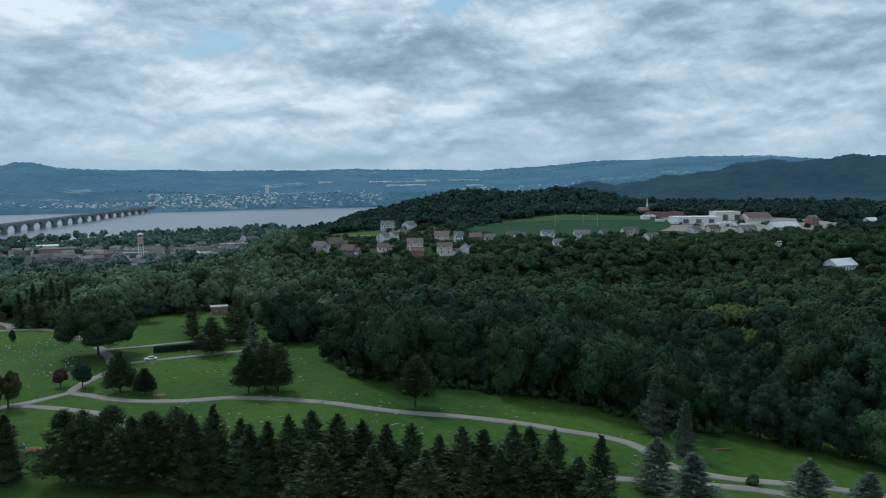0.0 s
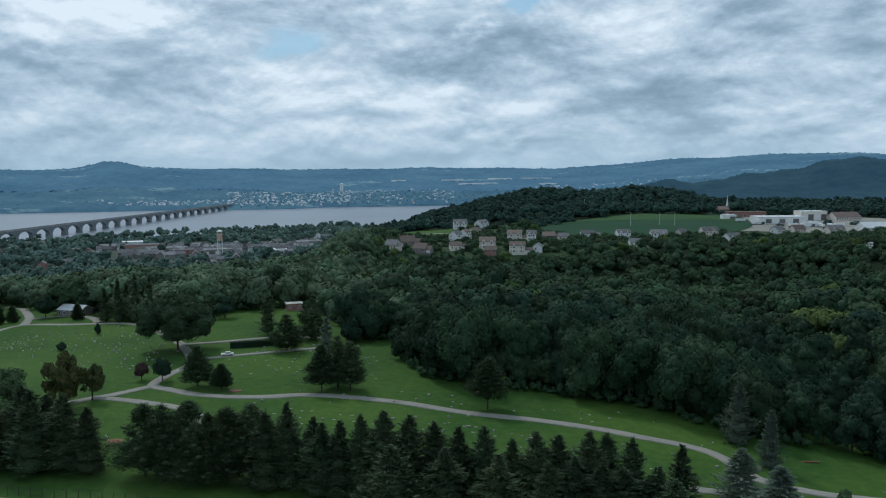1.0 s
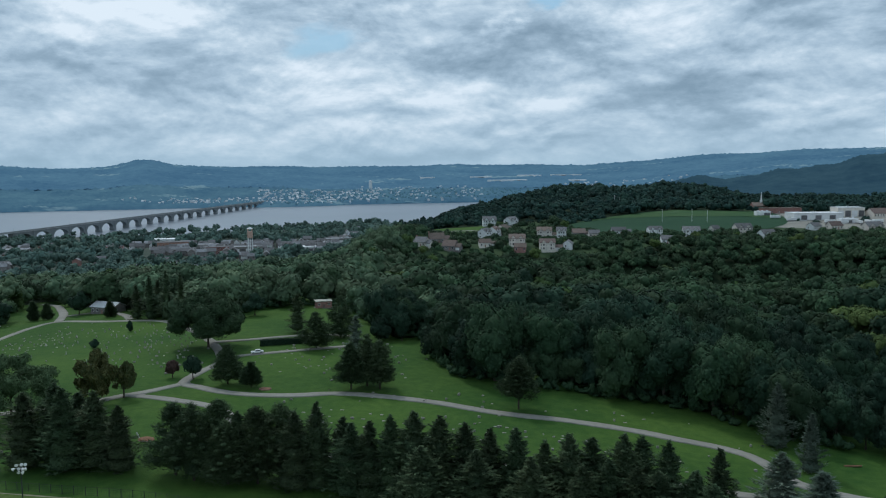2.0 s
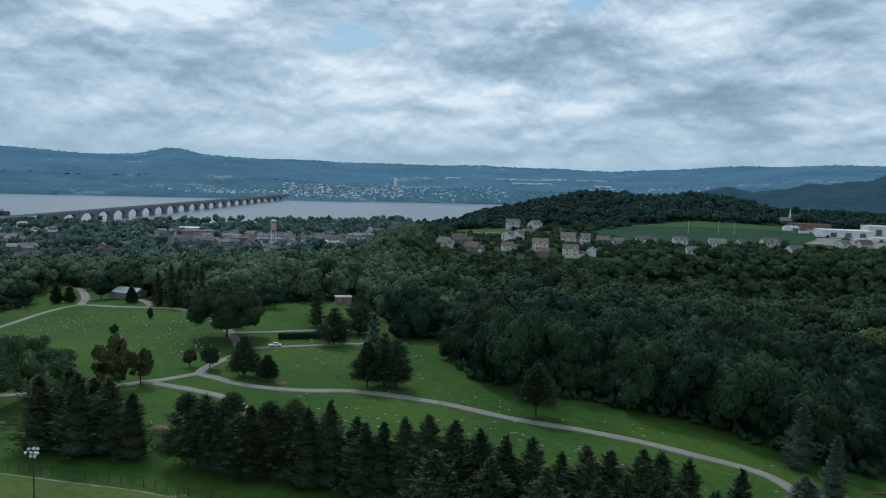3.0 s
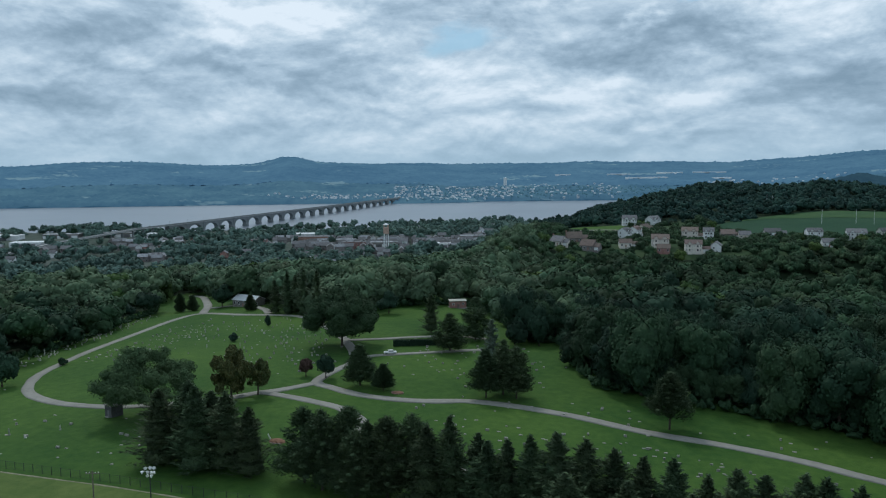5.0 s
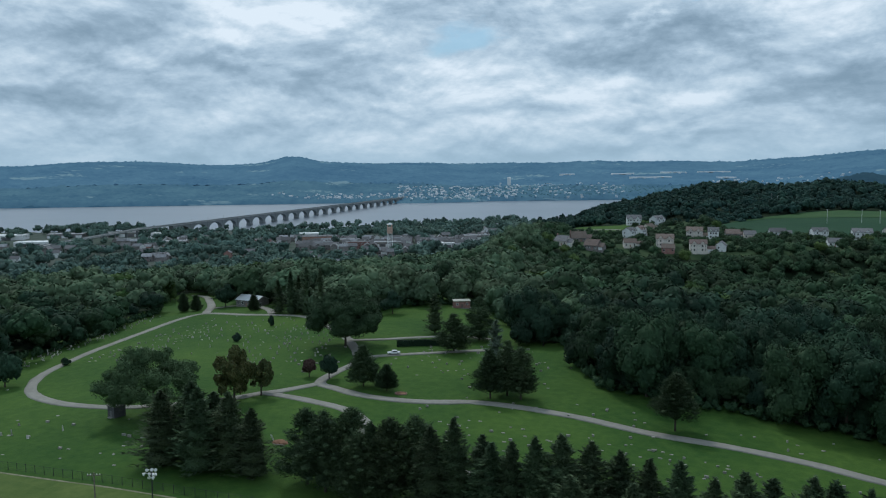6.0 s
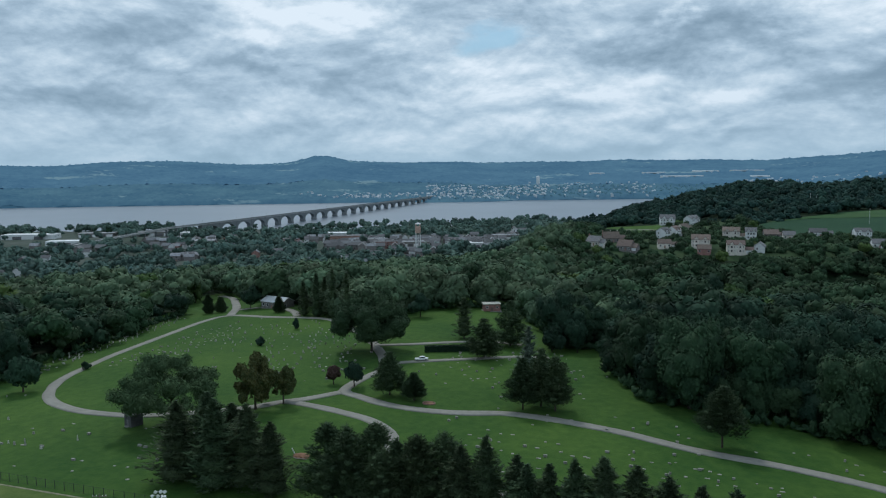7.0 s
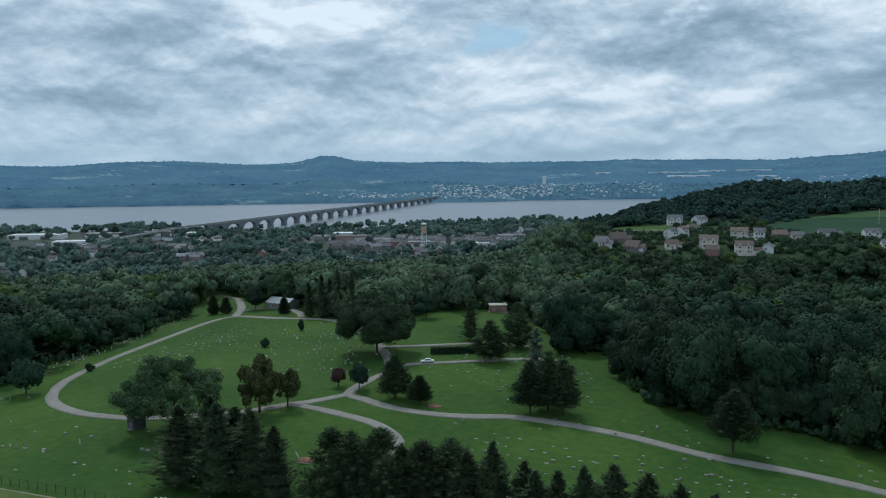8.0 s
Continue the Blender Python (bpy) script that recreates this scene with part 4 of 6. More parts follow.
def woods_at():
    """Where the trees of the woods stand: x, y, height, kind."""
    rng = np.random.default_rng(21)
    out = []
    for lo, hi, cell, right, left in ((200, 480, 13.6, -32, 52), (480, 590, 13.8, -32, 52), (590, 860, 10.2, -32, 11), (590, 760, 13.0, 11, 52), (760, 1000, 14.0, 11, 52), (860, 1000, 12.0, -32, 11), (1000, 1390, 13.0, -32, 52), (1390, 1900, 16.0, -32, 52)):
        g = np.arange(-1500, 1500, cell)
        X, Y = np.meshgrid(g, np.arange(140, 2000, cell))
        X, Y = X.ravel() + rng.uniform(-0.42, 0.42, X.size) * cell, Y.ravel() + rng.uniform(-0.42, 0.42, X.size) * cell
        d, az = np.hypot(X, Y), np.degrees(np.arctan2(-X, Y))
        keep = (d >= lo) & (d < hi) & (az > right) & (az <= left)
        X, Y, d, az = X[keep], Y[keep], d[keep], az[keep]
        Z = height(X, Y)
        keep = ~inside(LAWN, X, Y) & ~inside(FIELD, X, Y) & ~inside(GREEN, X, Y) & (Z > RIVER + 3)
        yard = inside(YARDS, X, Y)
        keep &= ~yard | (rng.uniform(size=X.size) < 0.85)
        keep &= ~inside(YARD, X, Y) & ~inside(YARD, X * 1.05, Y * 1.05) | (rng.uniform(size=X.size) < 0.06)
        for hx, hy in HOMES:
            far = math.hypot(hx, hy)
            near_by, aside = d - far, np.abs(X * hy - Y * hx) / far
            keep &= ~((aside < 7) & (near_by > -15) & (near_by < 7))
        for px, py, ra, front in VIEWS:
            far = math.hypot(px, py)
            beyond, aside = (X * px + Y * py) / far - far, np.abs(X * py - Y * px) / far
            keep &= ~((aside < ra) & (beyond > -front) & (beyond < ra))
        town = (Z < -35) & (d > 760)
        clump = np.array([noise.noise((x * 0.007, y * 0.007, 9.0)) for x, y in zip(X, Y)]) > -0.12
        dense = np.where(clump, 0.85, 0.25)
        for px, py, ra in POCKETS:
            far = math.hypot(px, py)
            beyond, aside = (X * px + Y * py) / far - far, np.abs(X * py - Y * px) / far
            dense = np.where((aside < ra * 1.15) & (beyond > -95 - ra * 0.5) & (beyond < ra), 0.05, dense)
        keep &= ~town | (rng.uniform(size=X.size) < dense)
        keep &= (d < 1380) | (az > 7)
        keep &= Y > 150 - 0.25 * X
        keep &= np.hypot(X + 118, Y - 425) > 14
        X, Y, Z, d, az = X[keep], Y[keep], Z[keep], d[keep], az[keep]
        swell = np.array([noise.noise((x * 0.012, y * 0.012, 5.0)) for x, y in zip(X, Y)])
        lump = np.array([noise.noise((x * 0.034, y * 0.034, 2.0)) for x, y in zip(X, Y)])
        H = rng.uniform(14.0, 21.0, X.size) + 9.0 * swell + 8.0 * lump
        H = H * np.where(town[keep], np.where((Y > 1200) & (X < -760) & (X > -1010), 0.6, 0.88), np.where(d < 640, 1.14, 1.0)) * np.where((az < 11) & (d > 600) & (d < 1010), 0.64, np.where((az < 11) & (d >= 1010), 0.78, 1.0))
        H = np.where(yard[keep], rng.uniform(4.5, 8.0, X.size), H)
        K = rng.choice(4, X.size, p=(0.45, 0.42, 0.03, 0.10))
        # more dark leaves in the near right-hand woods, standing in for their shade
        K = np.where((d < 480) & (az < 11) & (K == 0) & (rng.uniform(size=X.size) < 0.4), 3, K)
        K = np.where((np.hypot(X - 160, Y - 430) < 16) | (np.hypot(X - 205, Y - 500) < 13), 2, K)
        K = np.where((np.hypot(X + 300, Y - 640) < 34) & (rng.uniform(size=X.size) < 0.8), 2, K)
        out.append(np.column_stack([X, Y, Z, H, K, d]))
    # a closed front of trees along the lawn
    for a, b in zip(LAWN[0:19], LAWN[1:20]):
        a, b = np.array(a, float), np.array(b, float)
        side = np.array([b[1] - a[1], a[0] - b[0]]) / np.linalg.norm(b - a)
        for s in np.arange(2.0, np.linalg.norm(b - a), 7.5):
            x, y = a + (b - a) * s / np.linalg.norm(b - a) + side * rng.uniform(6.5, 9.5)
            if not inside(LAWN, x, y) and math.hypot(x + 118, y - 425) > 14 and math.hypot(x + 110, y - 428) > 16:
                out.append([[x, y, ground_z(x, y), rng.uniform(12, 18), rng.choice(4, p=(0.42, 0.42, 0.0, 0.16)), math.hypot(x, y)]])
    return np.vstack(out)


WOODS = woods_at()
LEAVES = ["leaf", "leaf_dark", "leaf_yellow", "leaf_dark"]
near = WOODS[np.argsort(WOODS[:, 5], kind="stable")]
near[:210, 4] = np.where(near[:210, 4] == 2, 0, near[:210, 4])
edge_trees, deep = near[:210], near[210:]
EDGE = ["leafy green woodland tree at the edge of the lawn", "dark green woodland tree at the edge of the lawn", "yellowing woodland tree at the edge of the lawn", "dark green woodland tree at the edge of the lawn"]
originals = {}
for k, (x, y, z, high, kind, d) in enumerate(edge_trees):
    key = (int(kind), k % 2)
    wide = 0.62 + 0.16 * ((k * 37) % 10) / 10
    if key not in originals:
        originals[key] = broadleaf(100 + 10 * key[0] + key[1], 18.0, 15.5, LEAVES[key[0]], EDGE[key[0]], 1700, 0.028, 0.02 if key[1] else 0.06, 0.95, 17, spread=0.64, lobe=0.95, group="woodland edge trees", twigs=1, skirt=-0.7, core=0.8, fluff=0.84)
        originals[key].matrix_world = pose(x, y, z - 0.2, 0, 0, 40 * k) @ Matrix.Diagonal((high / 18, high / 18, high / 18, 1))
    else:
        ob = plant_copy(originals[key], x, y, 47 * k, high / 18 * (0.85 + 0.03 * (k % 9)), 1.0)


def wood_stuff(name, rows, kind, clumps, size, lobes, label, level=2, leaf=""):
    """Many woodland trees in one mesh of kind stuff."""
    forms = [crown(200 + 7 * j + kind, clumps, size, lobes, 0.85, level=level, twigs=0) for j in range(5)]
    rng = np.random.default_rng(300 + kind + clumps)
    V, Q, T, at = [], [], [], 0
    own = rng.uniform(0, 1, len(rows))
    for x, y, z, high, _, d in rows:
        v, q, t = forms[rng.integers(5)]
        a = rng.uniform(0, 6.283)
        r = (3.6 + 0.31 * high) * rng.uniform(0.8, 1.22)
        up = max(high * 0.44, r * 1.08)
        c, s = math.cos(a) * r, math.sin(a) * r
        V.append(np.column_stack([v[:, 0] * c - v[:, 1] * s + x, v[:, 0] * s + v[:, 1] * c + y, v[:, 2] * up + z + high * 1.02 - up]))
        Q.append(q + at), T.append(t + at)
        at += len(v)
    if V:
        tint = np.concatenate([np.repeat(own, [len(q) for q in Q]), np.repeat(own, [len(t) for t in T])])
        tagged(new(name, raw_mesh(name, np.vstack(V), [np.vstack(Q), np.vstack(T)], M[leaf or LEAVES[kind]], smooth_last=True, tint=tint)), label, "woods", kind="stuff")


for kind, label in enumerate(("dense green broadleaf woods", "dense dark green broadleaf woods", "scattered yellowing trees in the woods", "shadowy dark green trees in the woods")):
    mine = deep[deep[:, 4] == kind]
    bearing = np.degrees(np.arctan2(-mine[:, 0], mine[:, 1]))
    town_side, near_by = bearing > 10, mine[:, 5] < 520
    mid = ~near_by & (mine[:, 5] < 900)
    # these woods take the paler leaf copies: their haze is put into the colour
    fresh = ("leaf_hazed", "leaf_hazed", "", "leaf")[kind]
    shady = ("leaf", "leaf_dark", "", "leaf_dark")[kind]
    behind_lawn = (bearing > 7) & (bearing < 31)
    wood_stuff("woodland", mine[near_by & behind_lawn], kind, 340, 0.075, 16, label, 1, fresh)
    wood_stuff("woodland", mine[near_by & ~behind_lawn], kind, 340, 0.075, 16, label, 1, shady)
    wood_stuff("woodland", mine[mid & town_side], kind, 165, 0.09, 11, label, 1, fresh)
    # dark kinds take the lighter leaf here too, in place of haze
    wood_stuff("woodland", mine[mid & ~town_side], kind, 165, 0.09, 11, label, 1, "" if kind == 2 else "leaf")
    wood_stuff("town_trees", mine[(mine[:, 5] >= 900) & town_side], kind, 40, 0.18, 6, "green trees between the houses of the town, paled and blued for haze", 1, "leaf_town_haze")
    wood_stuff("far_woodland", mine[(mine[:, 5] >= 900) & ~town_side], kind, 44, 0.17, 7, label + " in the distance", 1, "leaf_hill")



def undergrowth():
    """Low bushes and saplings along the edge of the lawn, too many to count."""
    rng = np.random.default_rng(55)
    line = np.array(LAWN[3:20] + LAWN[24:29], float)
    centre = np.array([-60.0, 240.0])
    forms = [crown(500 + j, 90, 0.15, 4, 0.9, twigs=0) for j in range(4)]
    V, Q, T, at = [], [], [], 0
    for a, b in zip(line, line[1:]):
        if np.linalg.norm(b - a) > 110:
            continue
        for s in np.arange(0, np.linalg.norm(b - a), 1.5):
            p = a + (b - a) * s / np.linalg.norm(b - a)
            out = (p - centre) / np.linalg.norm(p - centre)
            p = p + out * rng.uniform(-0.5, 6.0) + rng.normal(0, 0.6, 2)
            v, q, t = forms[rng.integers(4)]
            high, r = rng.uniform(1.5, 6.5), rng.uniform(1.2, 2.8)
            V.append(v * (r, r, high * 0.55) + (p[0], p[1], ground_z(p[0], p[1]) + high * 0.42))
            Q.append(q + at), T.append(t + at)
            at += len(v)
    me = raw_mesh("undergrowth", np.vstack(V), [np.vstack(Q), np.vstack(T)], M["leaf"], smooth_last=True)
    tagged(new("undergrowth", me), "tangled green bushes along the foot of the woods", "bushes", kind="stuff")


undergrowth()

for x, y, high in ((-322, 300, 17), (-336, 286, 15), (-345, 330, 16), (-330, 470, 15), (-352, 455, 13)):
    plant(broadleaf(int(600 - x), high, high * 0.85, "leaf_yellow", "sunlit yellow-green tree at the edge of the woods", 1200, 0.05, 0.05, 0.95, 20, spread=0.72, lobe=0.7, group="yellow-green trees"), x, y)

# ---- buildings ----
M["fence_metal"] = surface("dull green fence metal", (0.025, 0.03, 0.025), (0.05, 0.055, 0.05), 2.0, 0.7)

def gable_wall(w, d, h, rise):
    """The walls of a house as one shell with two gable ends; the ridge runs along x."""
    bm = bmesh.new()
    x, y = w / 2, d / 2
    lo = [bm.verts.new(p) for p in ((-x, -y, -3.5), (x, -y, -3.5), (x, y, -3.5), (-x, y, -3.5))]
    hi = [bm.verts.new(p) for p in ((-x, -y, h), (x, -y, h), (x, y, h), (-x, y, h))]
    top = [bm.verts.new((-x, 0, h + rise)), bm.verts.new((x, 0, h + rise))]
    for f in ((lo[0], lo[1], hi[1], hi[0]), (lo[2], lo[3], hi[3], hi[2]), (lo[1], lo[2], hi[2], top[1], hi[1]), (lo[3], lo[0], hi[0], top[0], hi[3]), lo[::-1],
              (hi[0], hi[1], top[1], top[0]), (hi[2], hi[3], top[0], top[1])):
        bm.faces.new(f)
    return bm


def gable_roof(w, d, h, rise, over=0.45, thick=0.22):
    """Two sloping slabs that meet at the ridge."""
    bm = bmesh.new()
    x, y = w / 2 + over, d / 2 + over
    drop = rise * over / (d / 2)
    for s in (-1, 1):
        q = [(-x, 0, h + rise), (x, 0, h + rise), (x, s * y, h - drop), (-x, s * y, h - drop)]
        up = [bm.verts.new((a, b, c + 0.06 + thick)) for a, b, c in q]
        dn = [bm.verts.new((a, b, c + 0.06)) for a, b, c in q]
        bm.faces.new(up), bm.faces.new(dn[::-1])
        for i in range(4):
            j = (i + 1) % 4
            bm.faces.new((up[i], dn[i], dn[j], up[j]))
    bmesh.ops.recalc_face_normals(bm, faces=bm.faces[:])
    return bm


def add_window(parent, x, y, z, w, h, side, plain=False):
    """A framed window on a wall face; side: 0 front (-y), 1 back, 2 right (+x), 3 left. plain: the glazing alone, for houses far off."""
    turn = (0, 180, 90, -90)[side]
    if plain:
        part("window", boxed(-w / 2, w / 2, -0.05, 0.02, -h / 2, h / 2), M["pane"], parent).matrix_basis = pose(x, y, z, 0, 0, turn)
        return
    bm = bmesh.new()
    for a, b, c, e in ((-w / 2 - 0.12, w / 2 + 0.12, h / 2, h / 2 + 0.12), (-w / 2 - 0.12, w / 2 + 0.12, -h / 2 - 0.12, -h / 2), (-w / 2 - 0.12, -w / 2, -h / 2, h / 2), (w / 2, w / 2 + 0.12, -h / 2, h / 2)):
        box(bm, a, b, -0.09, 0.05, c, e)
    frame_ob = part("window", bm, M["trim"], parent)
    frame_ob.matrix_basis = pose(x, y, z, 0, 0, turn)
    part("pane", boxed(-w / 2, w / 2, -0.03, 0.02, -h / 2, h / 2), M["pane"], frame_ob)


def house(x, y, turn, w, d, storeys, wall, roof, label, rise=2.6, wing=0.0, chimney=False, category="house", group="houses on the ridge", lower=0.0, plain=False):
    top = tagged(new("house"), label, category, group)
    top.matrix_world = pose(x, y, ground_z(x, y) - lower, 0, 0, turn)
    h = 3.1 * storeys + 0.6
    rise *= 1.15
    part("wall", gable_wall(w, d, h, rise), M[wall], top)
    part("roof", gable_roof(w, d, h, rise), M[roof], top, "shingled gable roof")
    n = max(2, round(w / 3.2))
    for level in range(storeys):
        z = 2.0 + 3.1 * level
        for i in range(n):
            px = -w / 2 + w * (i + 0.5) / n
            if level == 0 and i == n // 2:
                door = part("door", boxed(px - 0.55, px + 0.55, -d / 2 - 0.08, -d / 2 + 0.05, 0, 2.15, bevel=0.03), M["brick_wall"], top, "panelled front door")
                part("handle", boxed(px + 0.35, px + 0.42, -d / 2 - 0.16, -d / 2 - 0.08, 1.0, 1.12), M["metal"], door)
            elif not plain or (level + i) % 2:
                add_window(top, px, -d / 2, z, 1.15, 1.5, 0, plain)
        if plain:
            continue
        add_window(top, w / 2, -d / 5, z, 1.0, 1.4, 2)
        add_window(top, -w / 2, d / 5, z, 1.0, 1.4, 3)
        add_window(top, -w / 5, d / 2, z, 1.0, 1.4, 1)
    if storeys == 2 and not plain:
        # two front gables, as on the other houses of the street
        for px in (-w * 0.24, w * 0.24):
            turn_front = pose(px, -d * 0.29, 0, 0, 0, 90)
            bm = gable_wall(d * 0.46, w * 0.3, h, rise * 0.62)
            bm.transform(turn_front)
            gable = part("front_gable", bm, M[wall], top)
            bm = gable_roof(d * 0.46, w * 0.3, h, rise * 0.62, 0.3, 0.2)
            bm.transform(turn_front)
            part("gable_roof", bm, M[roof], gable)
            for level in range(storeys):
                add_window(gable, px, -d * 0.52, 2.0 + 3.1 * level, 1.2, 1.5, 0, True)
    if wing:
        bm = gable_wall(wing, d * 0.62, 2.9, rise * 0.6)
        bm.transform(pose(w / 2 + wing / 2 - 0.05, -d * 0.1, 0))
        part("garage", bm, M[wall], top)
        bm = gable_roof(wing, d * 0.62, 2.9, rise * 0.6)
        bm.transform(pose(w / 2 + wing / 2 - 0.05, -d * 0.1, 0))
        part("garage_roof", bm, M[roof], top)
        door = boxed(-wing * 0.36, wing * 0.36, -0.06, 0.04, 0, 2.3, bevel=0.02)
        door.transform(pose(w / 2 + wing / 2, -d * 0.1 - d * 0.31 - 0.02, 0))
        part("garage_door", door, M["trim"], top)
    if chimney:
        bm = boxed(-0.45, 0.45, -0.35, 0.35, 0, h + rise + 1.2)
        box(bm, -0.52, 0.52, -0.42, 0.42, h + rise + 1.2, h + rise + 1.4)
        bm.transform(pose(-w / 2 - 0.3, 0.4, 0))
        part("chimney", bm, M["brick_wall"], top)
    return top


def flat_block(x, y, turn, w, d, h, wall, roof, label, category="building", bays=4, group="", storeys=1, lower=0.0, doors=True):
    """A long flat-roofed building with a parapet, bay doors and windows."""
    top = tagged(new("building"), label, category, group)
    top.matrix_world = pose(x, y, ground_z(x, y) - lower, 0, 0, turn)
    part("wall", boxed(-w / 2, w / 2, -d / 2, d / 2, -2.0, h), M[wall], top)
    bm = boxed(-w / 2 - 0.25, w / 2 + 0.25, -d / 2 - 0.25, d / 2 + 0.25, h, h + 0.35, bevel=0.05)
    for i in range(3):
        a = -w / 3 + i * w / 3
        box(bm, a - 0.8, a + 0.8, -0.8, 0.8, h + 0.35, h + 1.3, bevel=0.05)
    part("roof", bm, M[roof], top, "pale flat roof with vents")
    for i in range(bays):
        px = -w / 2 + w * (i + 0.5) / bays
        wide = w / bays * 0.42
        if doors and storeys == 1:
            part("bay_door", boxed(px - wide, px + wide, -d / 2 - 0.07, -d / 2 + 0.05, 0, h * 0.68), M["roof_grey" if i % 2 else "trim"], top)
        else:
            for level in range(storeys):
                add_window(top, px, -d / 2, 1.7 + 3.1 * level, 1.2, 1.6, 0)
    for i in range(max(1, int(d / 7))):
        add_window(top, w / 2, -d / 2 + 3.5 + 7 * i, h * 0.6, 1.6, 1.2, 2)
    return top


W1 = "cream two-storey suburban house with white-trimmed windows"
W2 = "white two-storey suburban house with a shingled roof"
W3 = "stone-coloured suburban house with a brown roof"
house(-104, 699, -28, 12, 9, 1, "cream_wall", "roof_grey", "low cream house among trees with a brick chimney", 3.4, 5.0, True)
house(-94, 720, 18, 13, 9.5, 1, "stone_wall", "roof_brown", W3, 4.2, 5.0, True)
house(-78, 689, -20, 12, 9, 1, "stone_wall", "roof_brown", "grey stone house with a brown gable roof", 3.8, 5.0)
house(-53, 759, 62, 10, 9, 2, "white_wall", "roof_grey", W2, 2.6)
house(-45, 776, 70, 11, 9, 2, "white_wall", "roof_brown", W2, 2.8, 5.0)
house(-58, 906, 10, 15, 10, 2, "white_wall", "roof_grey", "large white house with a grey roof on the slope", 3.4)
house(-39, 834, 60, 12, 9, 1, "cream_wall", "roof_brown", W3, 3.2, 5.0)
house(-33, 893, 55, 14, 10, 2, "white_wall", "roof_grey", W2, 3.0)
house(-49, 700, 12, 10, 8.5, 1, "cream_wall", "roof_brown", "low cream house with a reddish-brown roof", 2.6, 5.5)
house(-21, 705, 2, 14, 10, 2, "cream_wall", "roof_brown", W1, 3.0)
house(-18, 690, 2, 10, 7, 1, "brick_wall", "roof_brown", "low brick house with a brown roof", 2.6)
house(3, 772, 0, 14, 10, 2, "cream_wall", "roof_brown", W1, 2.8, 6.0)
house(19, 770, 0, 9, 9, 2, "white_wall", "roof_grey", W2, 2.8)
house(5, 693, 4, 13, 9, 2, "cream_wall", "roof_brown", W1, 2.6, 6.5)
house(23, 700, 84, 11, 8, 1, "white_wall", "roof_grey", "low white house beside a taller cream one", 2.6)
house(36, 787, 8, 12, 9, 1, "stone_wall", "roof_brown", W3, 3.0, 5.0)
house(50, 780, 5, 10, 8, 1, "cream_wall", "roof_grey", "low cream house half hidden by trees", 2.6)
house(76, 811, 4, 14, 9, 1, "white_wall", "roof_grey", "long low white house below the crop field", 2.8, 5.0)
house(108, 790, 12, 13, 9, 2, "white_wall", "roof_grey", W2, 2.4)
house(109, 722, 6, 10, 8, 1, "white_wall", "roof_grey", "low white house at the edge of the woods", 2.6)
house(141, 785, 0, 15.5, 10, 2, "white_wall", "roof_grey", "wide cream house with two rows of windows", 2.6)
house(194, 810, 14, 16, 10, 2, "cream_wall", "roof_grey", W1, 3.2)
house(200, 747, 26, 14, 9, 2, "white_wall", "roof_grey", "bright white house with a grey gable roof", 2.8)
house(172, 830, 30, 9, 7, 1, "cream_wall", "roof_grey", "small cream house beside the crop field", 2.4)
house(314, 811, 18, 17, 10, 2, "cream_wall", "roof_grey", W1, 3.4)
house(270, 840, 40, 13, 9, 1, "white_wall", "roof_grey", W2, 3.0)
house(290, 842, 20, 13, 9, 1, "cream_wall", "roof_brown", W3, 3.4)
house(413, 881, 30, 13, 9, 2, "brick_wall", "roof_grey", "red brick house with a dark gable roof", 3.2)
house(477, 879, 20, 13, 9, 1, "white_wall", "roof_white", "white house with a pale roof on the hill", 2.6)
house(366, 846, 16, 32, 15, 1, "white_wall", "roof_white", "large white barn-like hall with a bright metal roof", 4.2, category="hall", group="")
house(299, 590, 25, 22, 13, 1, "white_wall", "roof_white", "white hall with a pale metal roof in the woods", 3.6, category="hall", group="", lower=-0.6)
house(374, 940, 14, 31, 18, 1, "cream_wall", "roof_brown", "broad cream hall with a low brown gable roof", 4.6, category="hall", group="")
flat_block(296, 922, 8, 54, 22, 7, "white_wall", "roof_white", "long white warehouse with a pale flat roof", "warehouse", 7, "warehouses on the hill")
flat_block(339, 945, 8, 30, 18, 10, "cream_wall", "roof_white", "tall cream warehouse with a pale flat roof", "warehouse", 4, "warehouses on the hill")
flat_block(280, 990, 8, 46, 12, 6, "brick_wall", "roof_brown", "long low brick building with a brown roof", "warehouse", 6, "warehouses on the hill", doors=False)
flat_block(252, 960, 8, 16, 8, 5, "white_wall", "roof_white", "small white store building beside a warehouse", "warehouse", 2, "warehouses on the hill")
flat_block(318, 885, 12, 18, 9, 4.5, "white_wall", "roof_white", "small white store building beside a warehouse", "warehouse", 3, "warehouses on the hill")


def steeple_church(x, y):
    top = tagged(new("church"), "low brown-roofed church with a thin white spire", "church")
    top.matrix_world = pose(x, y, ground_z(x, y), 0, 0, 8)
    part("wall", gable_wall(24, 14, 5, 4), M["brick_wall"], top)
    part("roof", gable_roof(24, 14, 5, 4), M["roof_brown"], top)
    bm = boxed(-1.2, 1.2, -1.2, 1.2, 8, 12)
    cone(bm, (0, 0, 12), (0, 0, 22), 1.2, 0.1, 8)
    part("spire", bm, M["white_wall"], top, "thin white pointed spire")


steeple_church(277, 1061)


